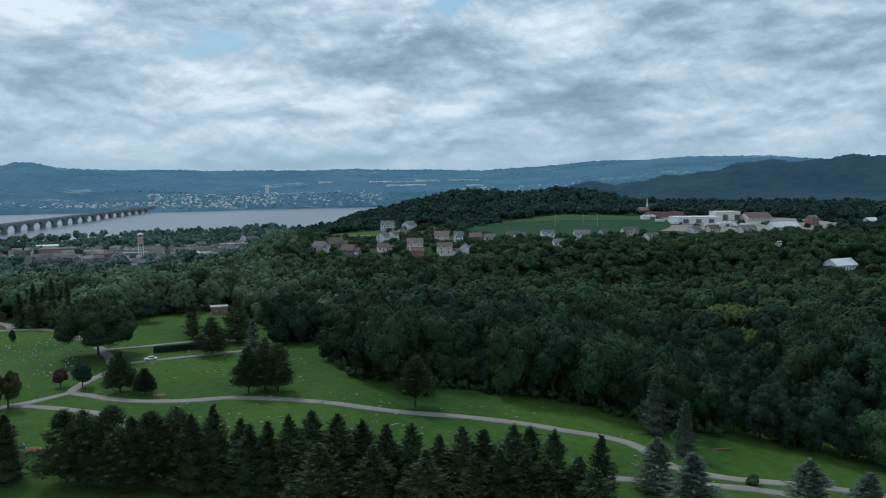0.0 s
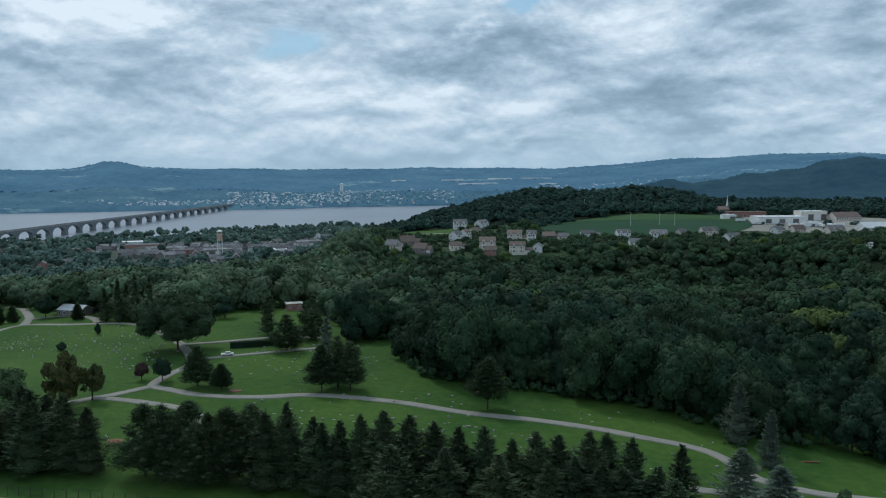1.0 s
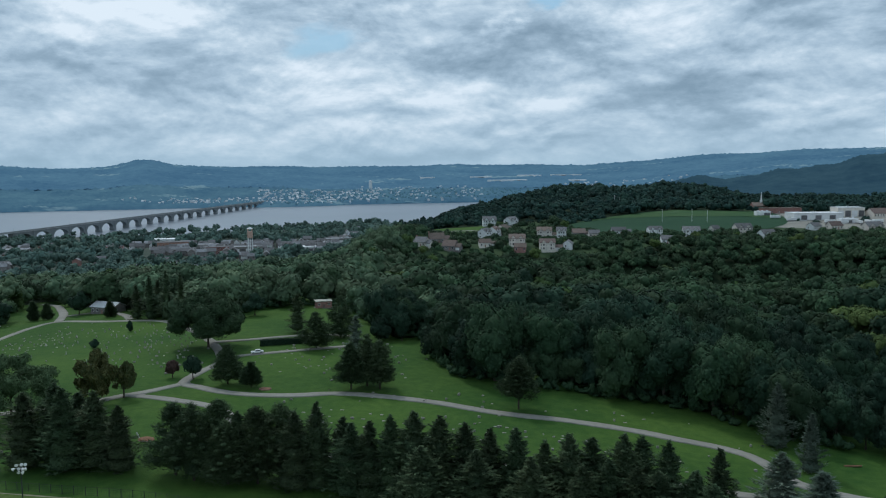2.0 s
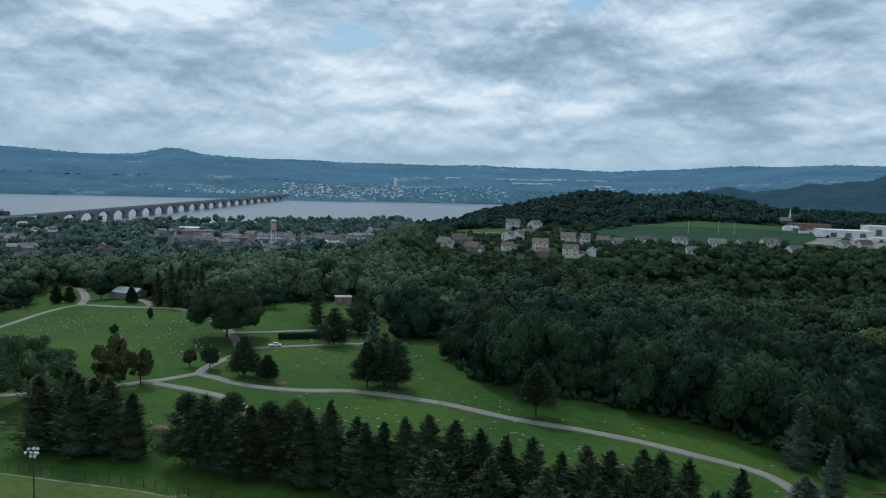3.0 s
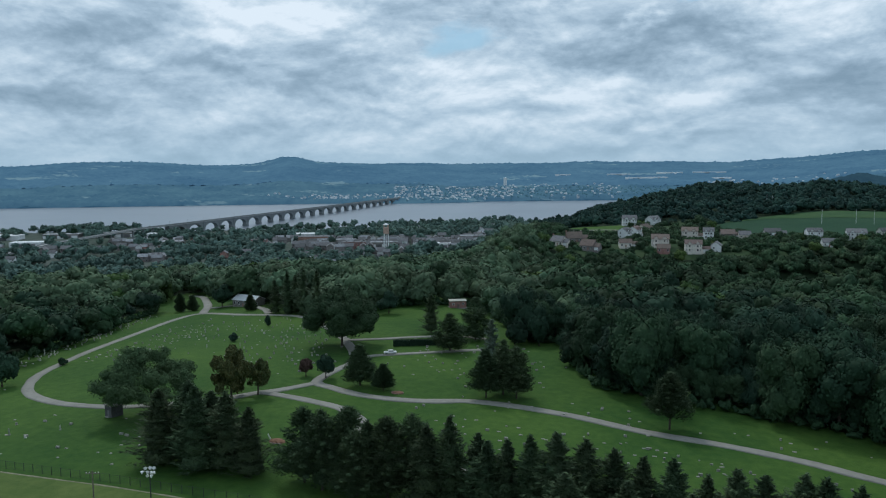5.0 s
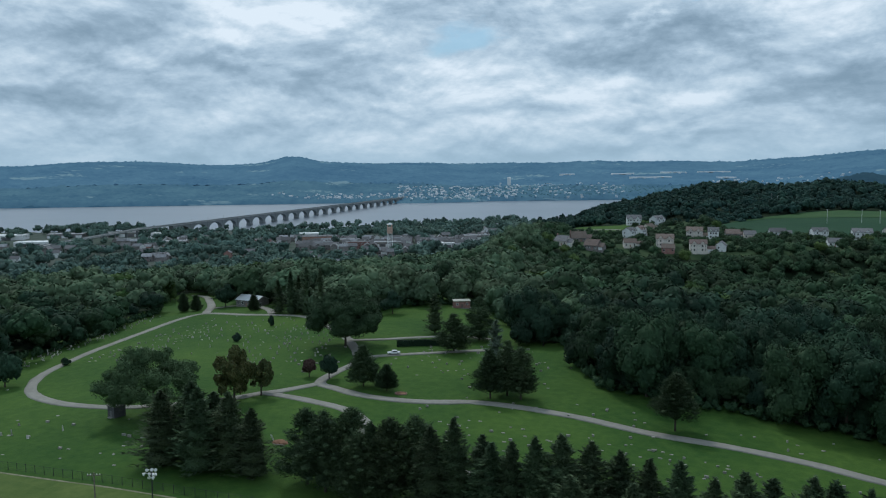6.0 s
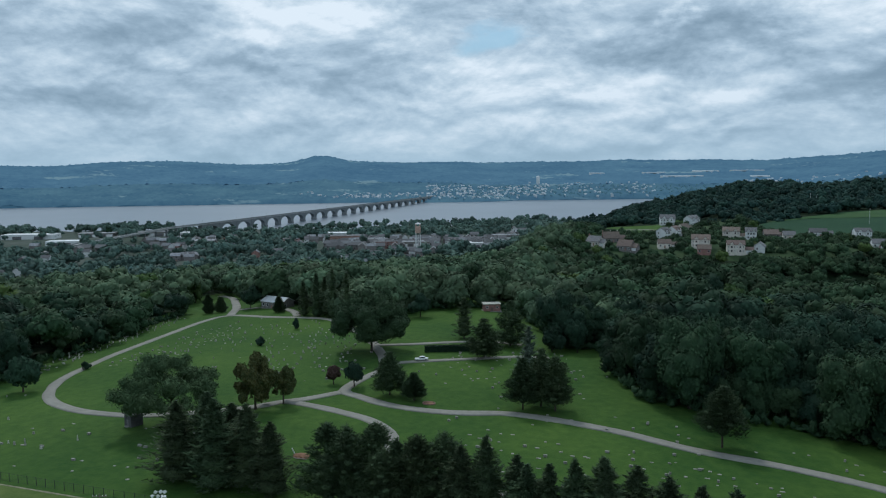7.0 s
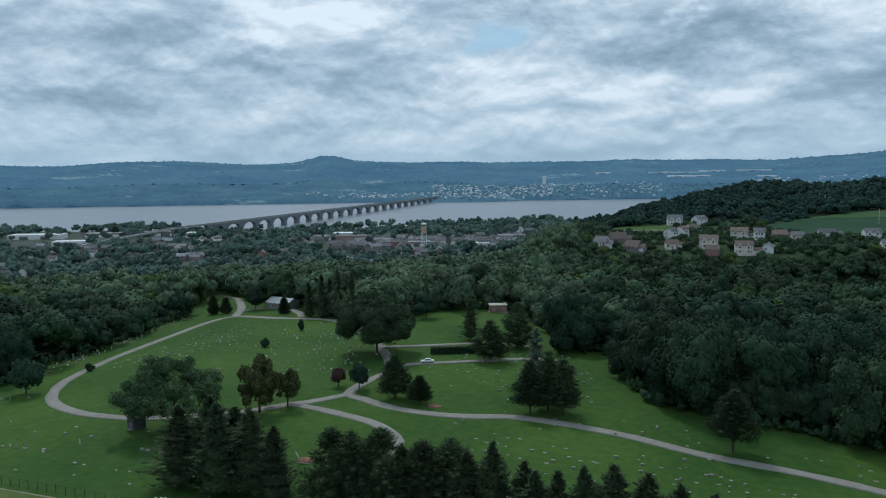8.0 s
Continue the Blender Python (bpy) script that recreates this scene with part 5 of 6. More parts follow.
def trailer(x, y, turn):
    top = tagged(new("trailer"), "white box trailer parked beside the warehouses", "trailer", "trailers by the warehouses")
    top.matrix_world = pose(x, y, ground_z(x, y), 0, 0, turn)
    part("box", boxed(-5.5, 5.5, -1.25, 1.25, 1.1, 3.9, bevel=0.06), M["white_wall"], top)
    part("chassis", boxed(-5.2, 5.2, -0.9, 0.9, 0.75, 1.1), M["roof_grey"], top)
    for px in (-4.2, -3.0):
        for s in (-1, 1):
            part("wheel", cone(bmesh.new(), (px, s * 0.8, 0.5), (px, s * 1.2, 0.5), 0.5, 0.5, 12), M["roof_grey"], top)
    part("landing_leg", boxed(3.4, 3.6, -0.8, 0.8, 0.0, 0.8), M["metal"], top)


for x, y, turn in ((300, 884, 10), (312, 880, 14), (326, 877, 100), (336, 878, 98), (346, 880, 12), (268, 905, 20), (258, 930, 8)):
    trailer(x, y, turn)
ribbon("road_8", [(-150, 700), (-118, 760), (-112, 815), (-96, 838), (-66, 842), (-40, 800), (-30, 740)], 6.0, M["asphalt"], 0.3, "pale asphalt lane curving between the houses")
drape("yard_paving", YARD, M["asphalt"], 0.2, "worn pale asphalt yard round the warehouses", "yard", 14.0)
ribbon("road_9", [(230, 880), (275, 893), (330, 893), (400, 868), (460, 862)], 12.0, M["asphalt"], 0.3, "wide pale asphalt yard before the warehouses")


def mast(x, y, high, label, arms=1, category="utility pole", group="", wood="wood"):
    """A pole with cross-arms and insulators."""
    top = tagged(new("utility_pole"), label, category, group)
    top.matrix_world = pose(x, y, ground_z(x, y), 0, 0, 20)
    part("pole", cone(bmesh.new(), (0, 0, -1), (0, 0, high), 0.19, 0.12, 8), M[wood], top)
    for k in range(arms):
        z = high - 0.5 - 1.1 * k
        arm = part("crossarm", boxed(-1.3, 1.3, -0.07, 0.07, z - 0.08, z + 0.08, bevel=0.02), M["wood"], top)
        for px in (-1.15, -0.55, 0.55, 1.15):
            part("insulator", cone(bmesh.new(), (px, 0, z + 0.08), (px, 0, z + 0.3), 0.07, 0.04, 6), M["trim"], arm)
    return top


for x, y, high in ((94, 1052, 19), (100, 1048, 17), (132, 904, 15), (165, 912, 14), (180, 905, 14)):
    mast(x, y, high, "slim pale utility pole beside the crop field", 1, group="poles by the field", wood="trim")
mast(-113, 144, 17.0, "weathered wooden utility pole with a cross-arm by the fence", 1)
mast(-67, 137, 16.0, "weathered wooden utility pole with a cross-arm by the fence", 1)


def floodlight(x, y, high, size=1.0):
    top = tagged(new("floodlight_mast"), "tall grey mast with a cluster of white floodlights", "floodlight")
    top.matrix_world = pose(x, y, ground_z(x, y), 0, 0, 15) @ Matrix.Diagonal((size, size, size, 1))
    high = high / size
    part("pole", cone(bmesh.new(), (0, 0, -1), (0, 0, high), 0.16, 0.1, 10), M["fence_metal"], top)
    rng = random.Random(5)
    for z, row in ((high - 0.25, (-0.75, 0.1, 0.85)), (high - 1.0, (-1.15, -0.5, 0.3, 0.95)), (high - 1.7, (-0.35, 0.6))):
        part("crossbar", boxed(row[0] - 0.1, row[-1] + 0.1, -0.05, 0.05, z - 0.05, z + 0.05), M["metal"], top)
        for px in row:
            dx, dz = rng.uniform(-0.35, 0.35), rng.uniform(-0.3, 0.15)
            bm = cone(bmesh.new(), (px, -0.1, z + 0.1), (px + dx, -0.42, z + dz), 0.14, 0.33, 10)
            lamp = part("lamp", bm, M["trim"], top, "white floodlight bowl")
            part("bracket", boxed(px - 0.03, px + 0.03, -0.15, 0.03, z - 0.03, z + 0.16), M["metal"], lamp)



floodlight(-102, 146.5, 18.0)
floodlight(262, 612, 24.0, 2.0)


def fence():
    top = tagged(new("fence"), "long green-grey chain-link fence with thin posts", "fence")
    line = smooth_line([(-300, 186), (-220, 181), (-154, 176.4), (-134, 175.3), (-111, 173.5), (-90, 172), (-60, 166), (-20, 158)], 1.0)
    gone = np.concatenate([[0], np.cumsum(np.linalg.norm(np.diff(line, axis=0), axis=1))])
    spots = [(np.interp(s, gone, line[:, 0]), np.interp(s, gone, line[:, 1])) for s in np.arange(0, gone[-1], 3.0)]
    me = bpy.data.meshes.new("post")
    bm = cone(bmesh.new(), (0, 0, -0.3), (0, 0, 2.1), 0.075, 0.075, 6)
    cone(bm, (0, 0, 2.1), (0, 0, 2.2), 0.08, 0.02, 6)
    bm.to_mesh(me)
    me.materials.append(M["fence_metal"])
    bm.free()
    for x, y in spots:
        part("post", me, None, top).location = (x, y, ground_z(x, y))
    wires = bmesh.new()
    for (x0, y0), (x1, y1) in zip(spots, spots[1:]):
        a, b = ground_z(x0, y0), ground_z(x1, y1)
        for z, r in ((2.0, 0.03), (1.5, 0.012), (1.0, 0.012), (0.5, 0.012), (0.1, 0.02)):
            cone(wires, (x0, y0, a + z), (x1, y1, b + z), r, r, 4)
        for s in np.linspace(0.1, 0.9, 5):
            px, py, pz = x0 + (x1 - x0) * s, y0 + (y1 - y0) * s, a + (b - a) * s
            cone(wires, (px, py, pz + 0.1), (px + (x1 - x0) * 0.1, py, pz + 2.0), 0.01, 0.01, 3)
    part("mesh_wire", wires, M["fence_metal"], top, "thin wire mesh between the posts")


fence()
ribbon("path", [(-300, 183.5), (-220, 178.7), (-154, 174.2), (-134, 173.2), (-111, 171.3), (-90, 169.8), (-60, 163.5), (-20, 155.5)], 0.5, M["drygrass"], 0.12, "narrow bare strip along the foot of the fence", "path", 0.9)

# ---- cemetery things ----


def brick_shed(x, y):
    top = tagged(new("shed"), "small brick shed with a pale flat roof on the lawn", "shed")
    top.matrix_world = pose(x, y, ground_z(x, y), 0, 0, 24)
    part("wall", boxed(-4.2, 4.2, -2.8, 2.8, -0.5, 3.6), M["brick_wall"], top)
    part("roof", boxed(-4.6, 4.6, -3.2, 3.2, 3.6, 4.0, bevel=0.06), M["granite"], top, "pale flat roof slab")
    part("door", boxed(-0.6, 0.6, -2.86, -2.75, 0, 2.1, bevel=0.02), M["roof_brown"], top)
    for px in (-2.6, 2.6):
        add_window(top, px, -2.8, 2.2, 1.0, 0.8, 0)
    part("plinth", boxed(-4.9, 4.9, -3.9, 3.4, -0.4, 0.1), M["concrete"], top)


brick_shed(-118.4, 426)


# dark stone, deepened to stand in for the shaded front wall
M["dark_stone"] = surface("dark stone darkened for shade", (0.05, 0.05, 0.052), (0.11, 0.11, 0.11), 1.2, 0.9, 0.3, 4.0, coarse=0.3)


def mausoleum(x, y):
    top = tagged(new("mausoleum"), "small square grey stone vault with a slab roof", "mausoleum")
    top.matrix_world = pose(x, y, ground_z(x, y), 0, 0, -22)
    part("wall", boxed(-1.9, 1.9, -1.9, 1.9, -0.3, 3.4, bevel=0.05), M["dark_stone"], top)
    part("roof", boxed(-2.15, 2.15, -2.15, 2.15, 3.4, 3.75, bevel=0.05), M["concrete"], top, "pale overhanging stone slab")
    part("door", boxed(-0.5, 0.5, -1.97, -1.85, 0, 2.1, bevel=0.02), M["roof_grey"], top, "dark metal door")
    part("step", boxed(-0.9, 0.9, -2.6, -1.9, -0.2, 0.17, bevel=0.02), M["concrete"], top)


mausoleum(-171.2, 221.5)


def hedge(x0, y0, x1, y1):
    rng = np.random.default_rng(8)
    n = 2600
    a = np.array([x0, y0, 0])
    along = np.array([x1 - x0, y1 - y0, 0])
    length = np.linalg.norm(along)
    side = np.array([-along[1], along[0], 0]) / length
    s, face = rng.uniform(0, 1, n), rng.integers(0, 3, n)
    off, up = rng.uniform(-1.0, 1.0, n), rng.uniform(0.05, 2.4, n)
    off = np.where(face == 0, -1.0, np.where(face == 1, 1.0, off))
    up = np.where(face == 2, 2.4, up)
    P = a + s[:, None] * along + off[:, None] * side
    P[:, 2] = height(P[:, 0], P[:, 1]) + up + rng.normal(0, 0.06, n)
    N = np.where((face == 2)[:, None], (0, 0, 1.0), side * np.sign(off)[:, None])
    V, Q = cards(rng, P, N, 0.16)
    top = tagged(new("hedge"), "long clipped dark green hedge on the lawn", "hedge")
    part("leaves", raw_mesh("leaves", V, [Q], M["leaf_dark"]), None, top)
    bm = boxed(0, length, -0.93, 0.93, -0.6, 2.3)
    core = part("core", bm, M["leaf_dark"], top)
    core.matrix_basis = pose(x0, y0, (ground_z(x0, y0) + ground_z(x1, y1)) / 2, 0, 0, math.degrees(math.atan2(along[1], along[0])))


hedge(-118.5, 326.4, -99, 333.6)


def car(x, y, turn):
    top = tagged(new("car"), "white pickup-like car parked on the cemetery lane", "car")
    top.matrix_world = pose(x, y, ground_z(x, y) + 0.3, 0, 0, turn)
    bm = boxed(-2.5, 2.5, -0.92, 0.92, 0.35, 0.95, bevel=0.12)
    body = part("body", bm, M["white_wall"], top, "white painted body")
    bm = bmesh.new()
    made = bmesh.ops.create_cube(bm, size=1.0, matrix=pose(-0.25, 0, 1.25) @ Matrix.Diagonal((2.6, 1.6, 0.62, 1)))
    for v in made["verts"]:
        if v.co.z > 1.25:
            v.co.x = -0.25 + (v.co.x + 0.25) * 0.68
            v.co.y *= 0.86
    bmesh.ops.bevel(bm, geom=bm.edges[:], offset=0.06, segments=2, affect="EDGES")
    part("cabin", bm, M["white_wall"], top)
    for s in (-1, 1):
        part("window", boxed(-1.1, 0.55, s * 0.755 - 0.03, s * 0.755 + 0.03, 1.08, 1.42), M["pane"], top)
    part("windscreen", boxed(0.7, 0.95, -0.66, 0.66, 1.02, 1.4, bevel=0.03), M["pane"], top)
    for s in (-0.6, 0.6):
        part("headlight", boxed(2.44, 2.53, s - 0.18, s + 0.18, 0.62, 0.8, bevel=0.02), M["trim"], body)
    for px in (-1.55, 1.6):
        for s in (-1, 1):
            wheel = part("wheel", cone(bmesh.new(), (px, s * 0.72, 0.34), (px, s * 0.95, 0.34), 0.34, 0.34, 16), M["roof_grey"], top, "dark rubber tyre")
            part("rim", cone(bmesh.new(), (px, s * 0.93, 0.34), (px, s * 0.97, 0.34), 0.2, 0.2, 12), M["metal"], wheel)


car(-114.5, 312.0, 206)


def flower_bed(x, y):
    top = tagged(new("flower_bed"), "oval flower bed edged with reddish terracotta stones", "flower bed")
    top.location = (x, y, ground_z(x, y))
    bm = bmesh.new()
    bmesh.ops.create_cone(bm, cap_ends=True, segments=24, radius1=1.7, radius2=1.3, depth=0.3, matrix=pose(0, 0, 0.12) @ Matrix.Diagonal((1.1, 0.8, 1, 1)))
    part("soil", bm, M["soil"], top)
    for k in range(22):
        a = 6.283 * k / 22
        stone = part("stone", boxed(-0.24, 0.24, -0.16, 0.16, -0.1, 0.32, bevel=0.05), M["brick_wall"], top)
        stone.matrix_basis = pose(1.95 * math.cos(a), 1.4 * math.sin(a), 0, 0, 0, math.degrees(a) + 90)


flower_bed(-93.7, 262.3)


def grave_dig(x, y):
    top = tagged(new("soil_heap"), "fresh reddish soil heap with planks and a white post", "soil heap")
    top.location = (x, y, ground_z(x, y))
    rng = random.Random(5)
    bm = bmesh.new()
    bmesh.ops.create_icosphere(bm, subdivisions=3, radius=1.0, matrix=Matrix.Diagonal((2.4, 1.5, 0.8, 1)))
    for v in bm.verts:
        v.co *= 1 + 0.18 * noise.noise(v.co * 1.3)
        v.co.z = max(v.co.z, -0.3)
    part("soil", bm, M["soil"], top)
    for k in range(4):
        p = boxed(-1.5, 1.5, -0.12, 0.12, -0.04, 0.04, bevel=0.01)
        part("plank", p, M["wood"], top).matrix_basis = pose(0.4 * k - 0.2, -1.3 - 0.28 * k, 0.12 + 0.06 * k, 0, 3 * k, 8 * k)
    part("post", boxed(-0.14, 0.14, -0.1, 0.1, -0.2, 2.2, bevel=0.02), M["trim"], top, "white leaning post").matrix_basis = pose(-1.9, 0.3, 0, 0, -24, 20)


grave_dig(-109.8, 210.5)


def fallen_log(x, y):
    top = tagged(new("log"), "long brown fallen log lying on the mown grass", "log")
    top.matrix_world = pose(x, y, ground_z(x, y) + 0.2, 0, 0, 6)
    part("trunk", cone(bmesh.new(), (-2.4, 0, 0), (2.2, 0, 0.05), 0.3, 0.22, 9), M["soil"], top, "reddish-brown bark")
    part("cut_end", cone(bmesh.new(), (2.2, 0, 0.05), (2.26, 0, 0.05), 0.22, 0.21, 9), M["granite"], top, "pale sawn end")


fallen_log(82.3, 224.9)


def bare_trunk(x, y):
    top = tagged(new("dead_tree"), "pale bare dead trunk at the edge of the woods", "dead tree")
    top.matrix_world = pose(x, y, ground_z(x, y))
    part("trunk", cone(bmesh.new(), (0, 0, -0.5), (0.3, 0, 6.5), 0.3, 0.14, 8), M["trim"], top, "pale barkless wood")
    for z, dx in ((3.4, 0.8), (4.8, -0.7), (5.8, 0.5)):
        part("branch", cone(bmesh.new(), (0.05 * z, 0, z), (0.05 * z + dx, -0.2, z + 0.7), 0.1, 0.04, 6), M["trim"], top)


bare_trunk(40.4, 275.0)


def stone_forms():
    """Meshes of the gravestones: slab with a rounded top, block on a plinth, tapered pillar, flat marker."""
    forms = []
    bm = bmesh.new()
    rim = [(-0.42, 0), (0.42, 0), (0.42, 0.8), (0.3, 0.98), (0.0, 1.06), (-0.3, 0.98), (-0.42, 0.8)]
    f = [bm.verts.new((x, -0.09, z)) for x, z in rim]
    b = [bm.verts.new((x, 0.09, z)) for x, z in rim]
    bm.faces.new(f), bm.faces.new(b[::-1])
    for i in range(len(rim)):
        j = (i + 1) % len(rim)
        bm.faces.new((f[j], f[i], b[i], b[j]))
    box(bm, -0.55, 0.55, -0.18, 0.18, -0.2, 0.12)
    forms.append(bm)
    bm = boxed(-0.55, 0.55, -0.2, 0.2, 0.18, 0.9, bevel=0.04)
    box(bm, -0.75, 0.75, -0.32, 0.32, -0.2, 0.2, bevel=0.02)
    forms.append(bm)
    bm = boxed(-0.45, 0.45, -0.45, 0.45, -0.2, 0.4, bevel=0.03)
    bmesh.ops.create_cone(bm, cap_ends=True, segments=4, radius1=0.42, radius2=0.26, depth=1.7, matrix=pose(0, 0, 1.25, 0, 0, 45))
    bmesh.ops.create_cone(bm, cap_ends=True, segments=4, radius1=0.26, radius2=0.01, depth=0.25, matrix=pose(0, 0, 2.22, 0, 0, 45))
    forms.append(bm)
    forms.append(boxed(-0.65, 0.65, -0.35, 0.35, -0.1, 0.14, bevel=0.03))
    out = []
    for bm in forms:
        me = bpy.data.meshes.new("gravestone")
        bm.to_mesh(me)
        bm.free()
        me.materials.append(M["granite"])
        out.append(me)
    return out


STONES = stone_forms()
STONE_LABELS = ("pale upright gravestone with a rounded top in the grass", "low granite gravestone block on a plinth in the grass", "tapered stone grave pillar on a square base", "flat pale grave marker set in the grass")


def gravestones():
    rng = random.Random(17)
    spots = []
    # rows of upright stones inside the loop of the road: start, along, across, rows, each
    for x0, y0, ax, ay, bx, by, rows, each, fill in ((-246, 300, 3.4, 1.0, 2.0, 7.2, 11, 22, 0.3), (-176, 284, 3.0, 1.2, -1.6, 6.6, 13, 12, 0.6), (-258, 268, -1.0, 5.2, -2.8, 0.8, 4, 26, 0.6),
                                                  (-230, 196, 3.6, -0.4, 1.0, 8.0, 4, 16, 0.28), (-255, 225, 3.0, 1.0, 1.0, 6.0, 3, 7, 0.5)):
        for r in range(rows):
            for e in range(each):
                x = x0 + ax * e + bx * r + rng.uniform(-0.5, 0.5)
                y = y0 + ay * e + by * r + rng.uniform(-0.5, 0.5)
                ok = all(math.hypot(x - a, y - b) > c for a, b, c in ((-139, 323, 3), (-193, 326, 4), (-196, 363, 4)))
                if rng.random() < fill and ok:
                    spots.append((x, y, rng.choices((0, 1, 2, 3), (0.45, 0.3, 0.1, 0.15))[0], rng.uniform(0.42, 0.8)))
    rng.shuffle(spots)
    for x, y, k, size in spots[:290]:
        ob = tagged(new("gravestone", STONES[k]), STONE_LABELS[k], "gravestone", "gravestones on the lawn")
        ob.matrix_world = pose(x, y, ground_z(x, y), rng.uniform(-3, 3), rng.uniform(-3, 3), rng.uniform(-20, 20) + 20) @ Matrix.Diagonal((size * 0.78, size, size * 1.3, 1))
    # flat markers, too many to count
    bm = bmesh.new()
    for x0, y0, ax, ay, bx, by, rows, each, fill in ((-92, 284, 3.2, 1.8, -2.2, 5.5, 7, 13, 0.4), (-80, 214, 3.4, -0.6, 1.5, 6.0, 6, 24, 0.42), (-30, 240, 3.5, -1.2, 1.0, -5.0, 4, 18, 0.3), (-222, 186, 3.6, 0.0, 1.2, 6.5, 6, 24, 0.3),
                                                  (-40, 262, 3.4, -0.8, 2, 5.0, 2, 22, 0.2), (30, 226, 4.0, -2.0, -3, -5.0, 3, 14, 0.25), (-155, 272, 3.5, 1.5, -2, 6, 9, 10, 0.35), (-257, 266, -1.0, 4.0, -2.6, 0.8, 4, 30, 0.4), (-240, 285, 3.0, 1.0, -0.5, 7, 12, 8, 0.5)):
        for r in range(rows):
            for e in range(each):
                if rng.random() < fill:
                    x, y = x0 + ax * e + bx * r + rng.uniform(-0.8, 0.8), y0 + ay * e + by * r + rng.uniform(-0.8, 0.8)
                    w, d = rng.uniform(0.25, 0.6), rng.uniform(0.15, 0.3)
                    z = ground_z(x, y)
                    box(bm, x - w, x + w, y - d, y + d, z - 0.1, z + rng.choice((0.12, 0.16, 0.55)))
    for _ in range(190):
        x, y = rng.choice(((rng.uniform(-85, 75), rng.uniform(196, 268)), (rng.uniform(-245, -150), rng.uniform(285, 395)), (rng.uniform(-115, -45), rng.uniform(275, 345))))
        if inside(LAWN, x, y):
            w, d, z = rng.uniform(0.18, 0.5), rng.uniform(0.15, 0.3), ground_z(x, y)
            box(bm, x - w, x + w, y - d, y + d, z - 0.1, z + rng.choice((0.14, 0.3, 0.6)))
    tagged(part("grave_markers", bm, M["granite"]), "many small flat pale grave markers in the grass", "grave markers", kind="stuff")


gravestones()
house(-246, 431, -14, 16, 10, 1, "stone_wall", "roof_white", "low stone chapel office with a pale roof by the entrance", 2.0, 0.0, category="chapel", group="")

# ---- town by the river ----


M["tan"] = surface("tan brick", (0.46, 0.30, 0.235), (0.60, 0.43, 0.35), 0.5, 0.9)


def water_tower(x, y, high):
    """A slim standpipe tower on open legs."""
    top = tagged(new("water_tower"), "tall slim tower with a pinkish brick head on pale legs", "tower")
    top.matrix_world = pose(x, y, ground_z(x, y), 0, 0, 25)
    for sx, sy in ((-1, -1), (1, -1), (1, 1), (-1, 1)):
        part("leg", cone(bmesh.new(), (sx * 3.6, sy * 3.6, -1), (sx * 2.7, sy * 2.7, high * 0.66), 0.6, 0.5, 8), M["white_wall"], top)
    for k in range(1, 6):
        z = high * 0.66 * k / 6
        bm = bmesh.new()
        r = 3.6 - 0.9 * k / 6
        for a, b in (((-r, -r), (r, -r)), ((r, -r), (r, r)), ((r, r), (-r, r)), ((-r, r), (-r, -r))):
            cone(bm, (*a, z), (*b, z), 0.2, 0.2, 6)
            cone(bm, (*a, z), (b[0], b[1], z + high * 0.11), 0.12, 0.12, 5)
        part("brace", bm, M["metal"], top)
    part("shaft", cone(bmesh.new(), (0, 0, -1), (0, 0, high * 0.66), 0.45, 0.45, 12), M["white_wall"], top)
    part("head", boxed(-3.5, 3.5, -3.5, 3.5, high * 0.64, high * 0.86, bevel=0.3), M["tan"], top, "pinkish tan tower head")
    bm = bmesh.new()
    for sx, sy in ((-1, -1), (1, -1), (1, 1), (-1, 1)):
        box(bm, sx * 2.8 - 0.5, sx * 2.8 + 0.5, sy * 2.8 - 0.5, sy * 2.8 + 0.5, high * 0.86, high * 0.95)
    part("gallery", bm, M["tan"], top)
    bm = cone(bmesh.new(), (0, 0, high * 0.95), (0, 0, high), 4.6, 0.8, 12)
    part("cap", bm, M["roof_white"], top, "white conical cap")


water_tower(-403, 1078, 42)


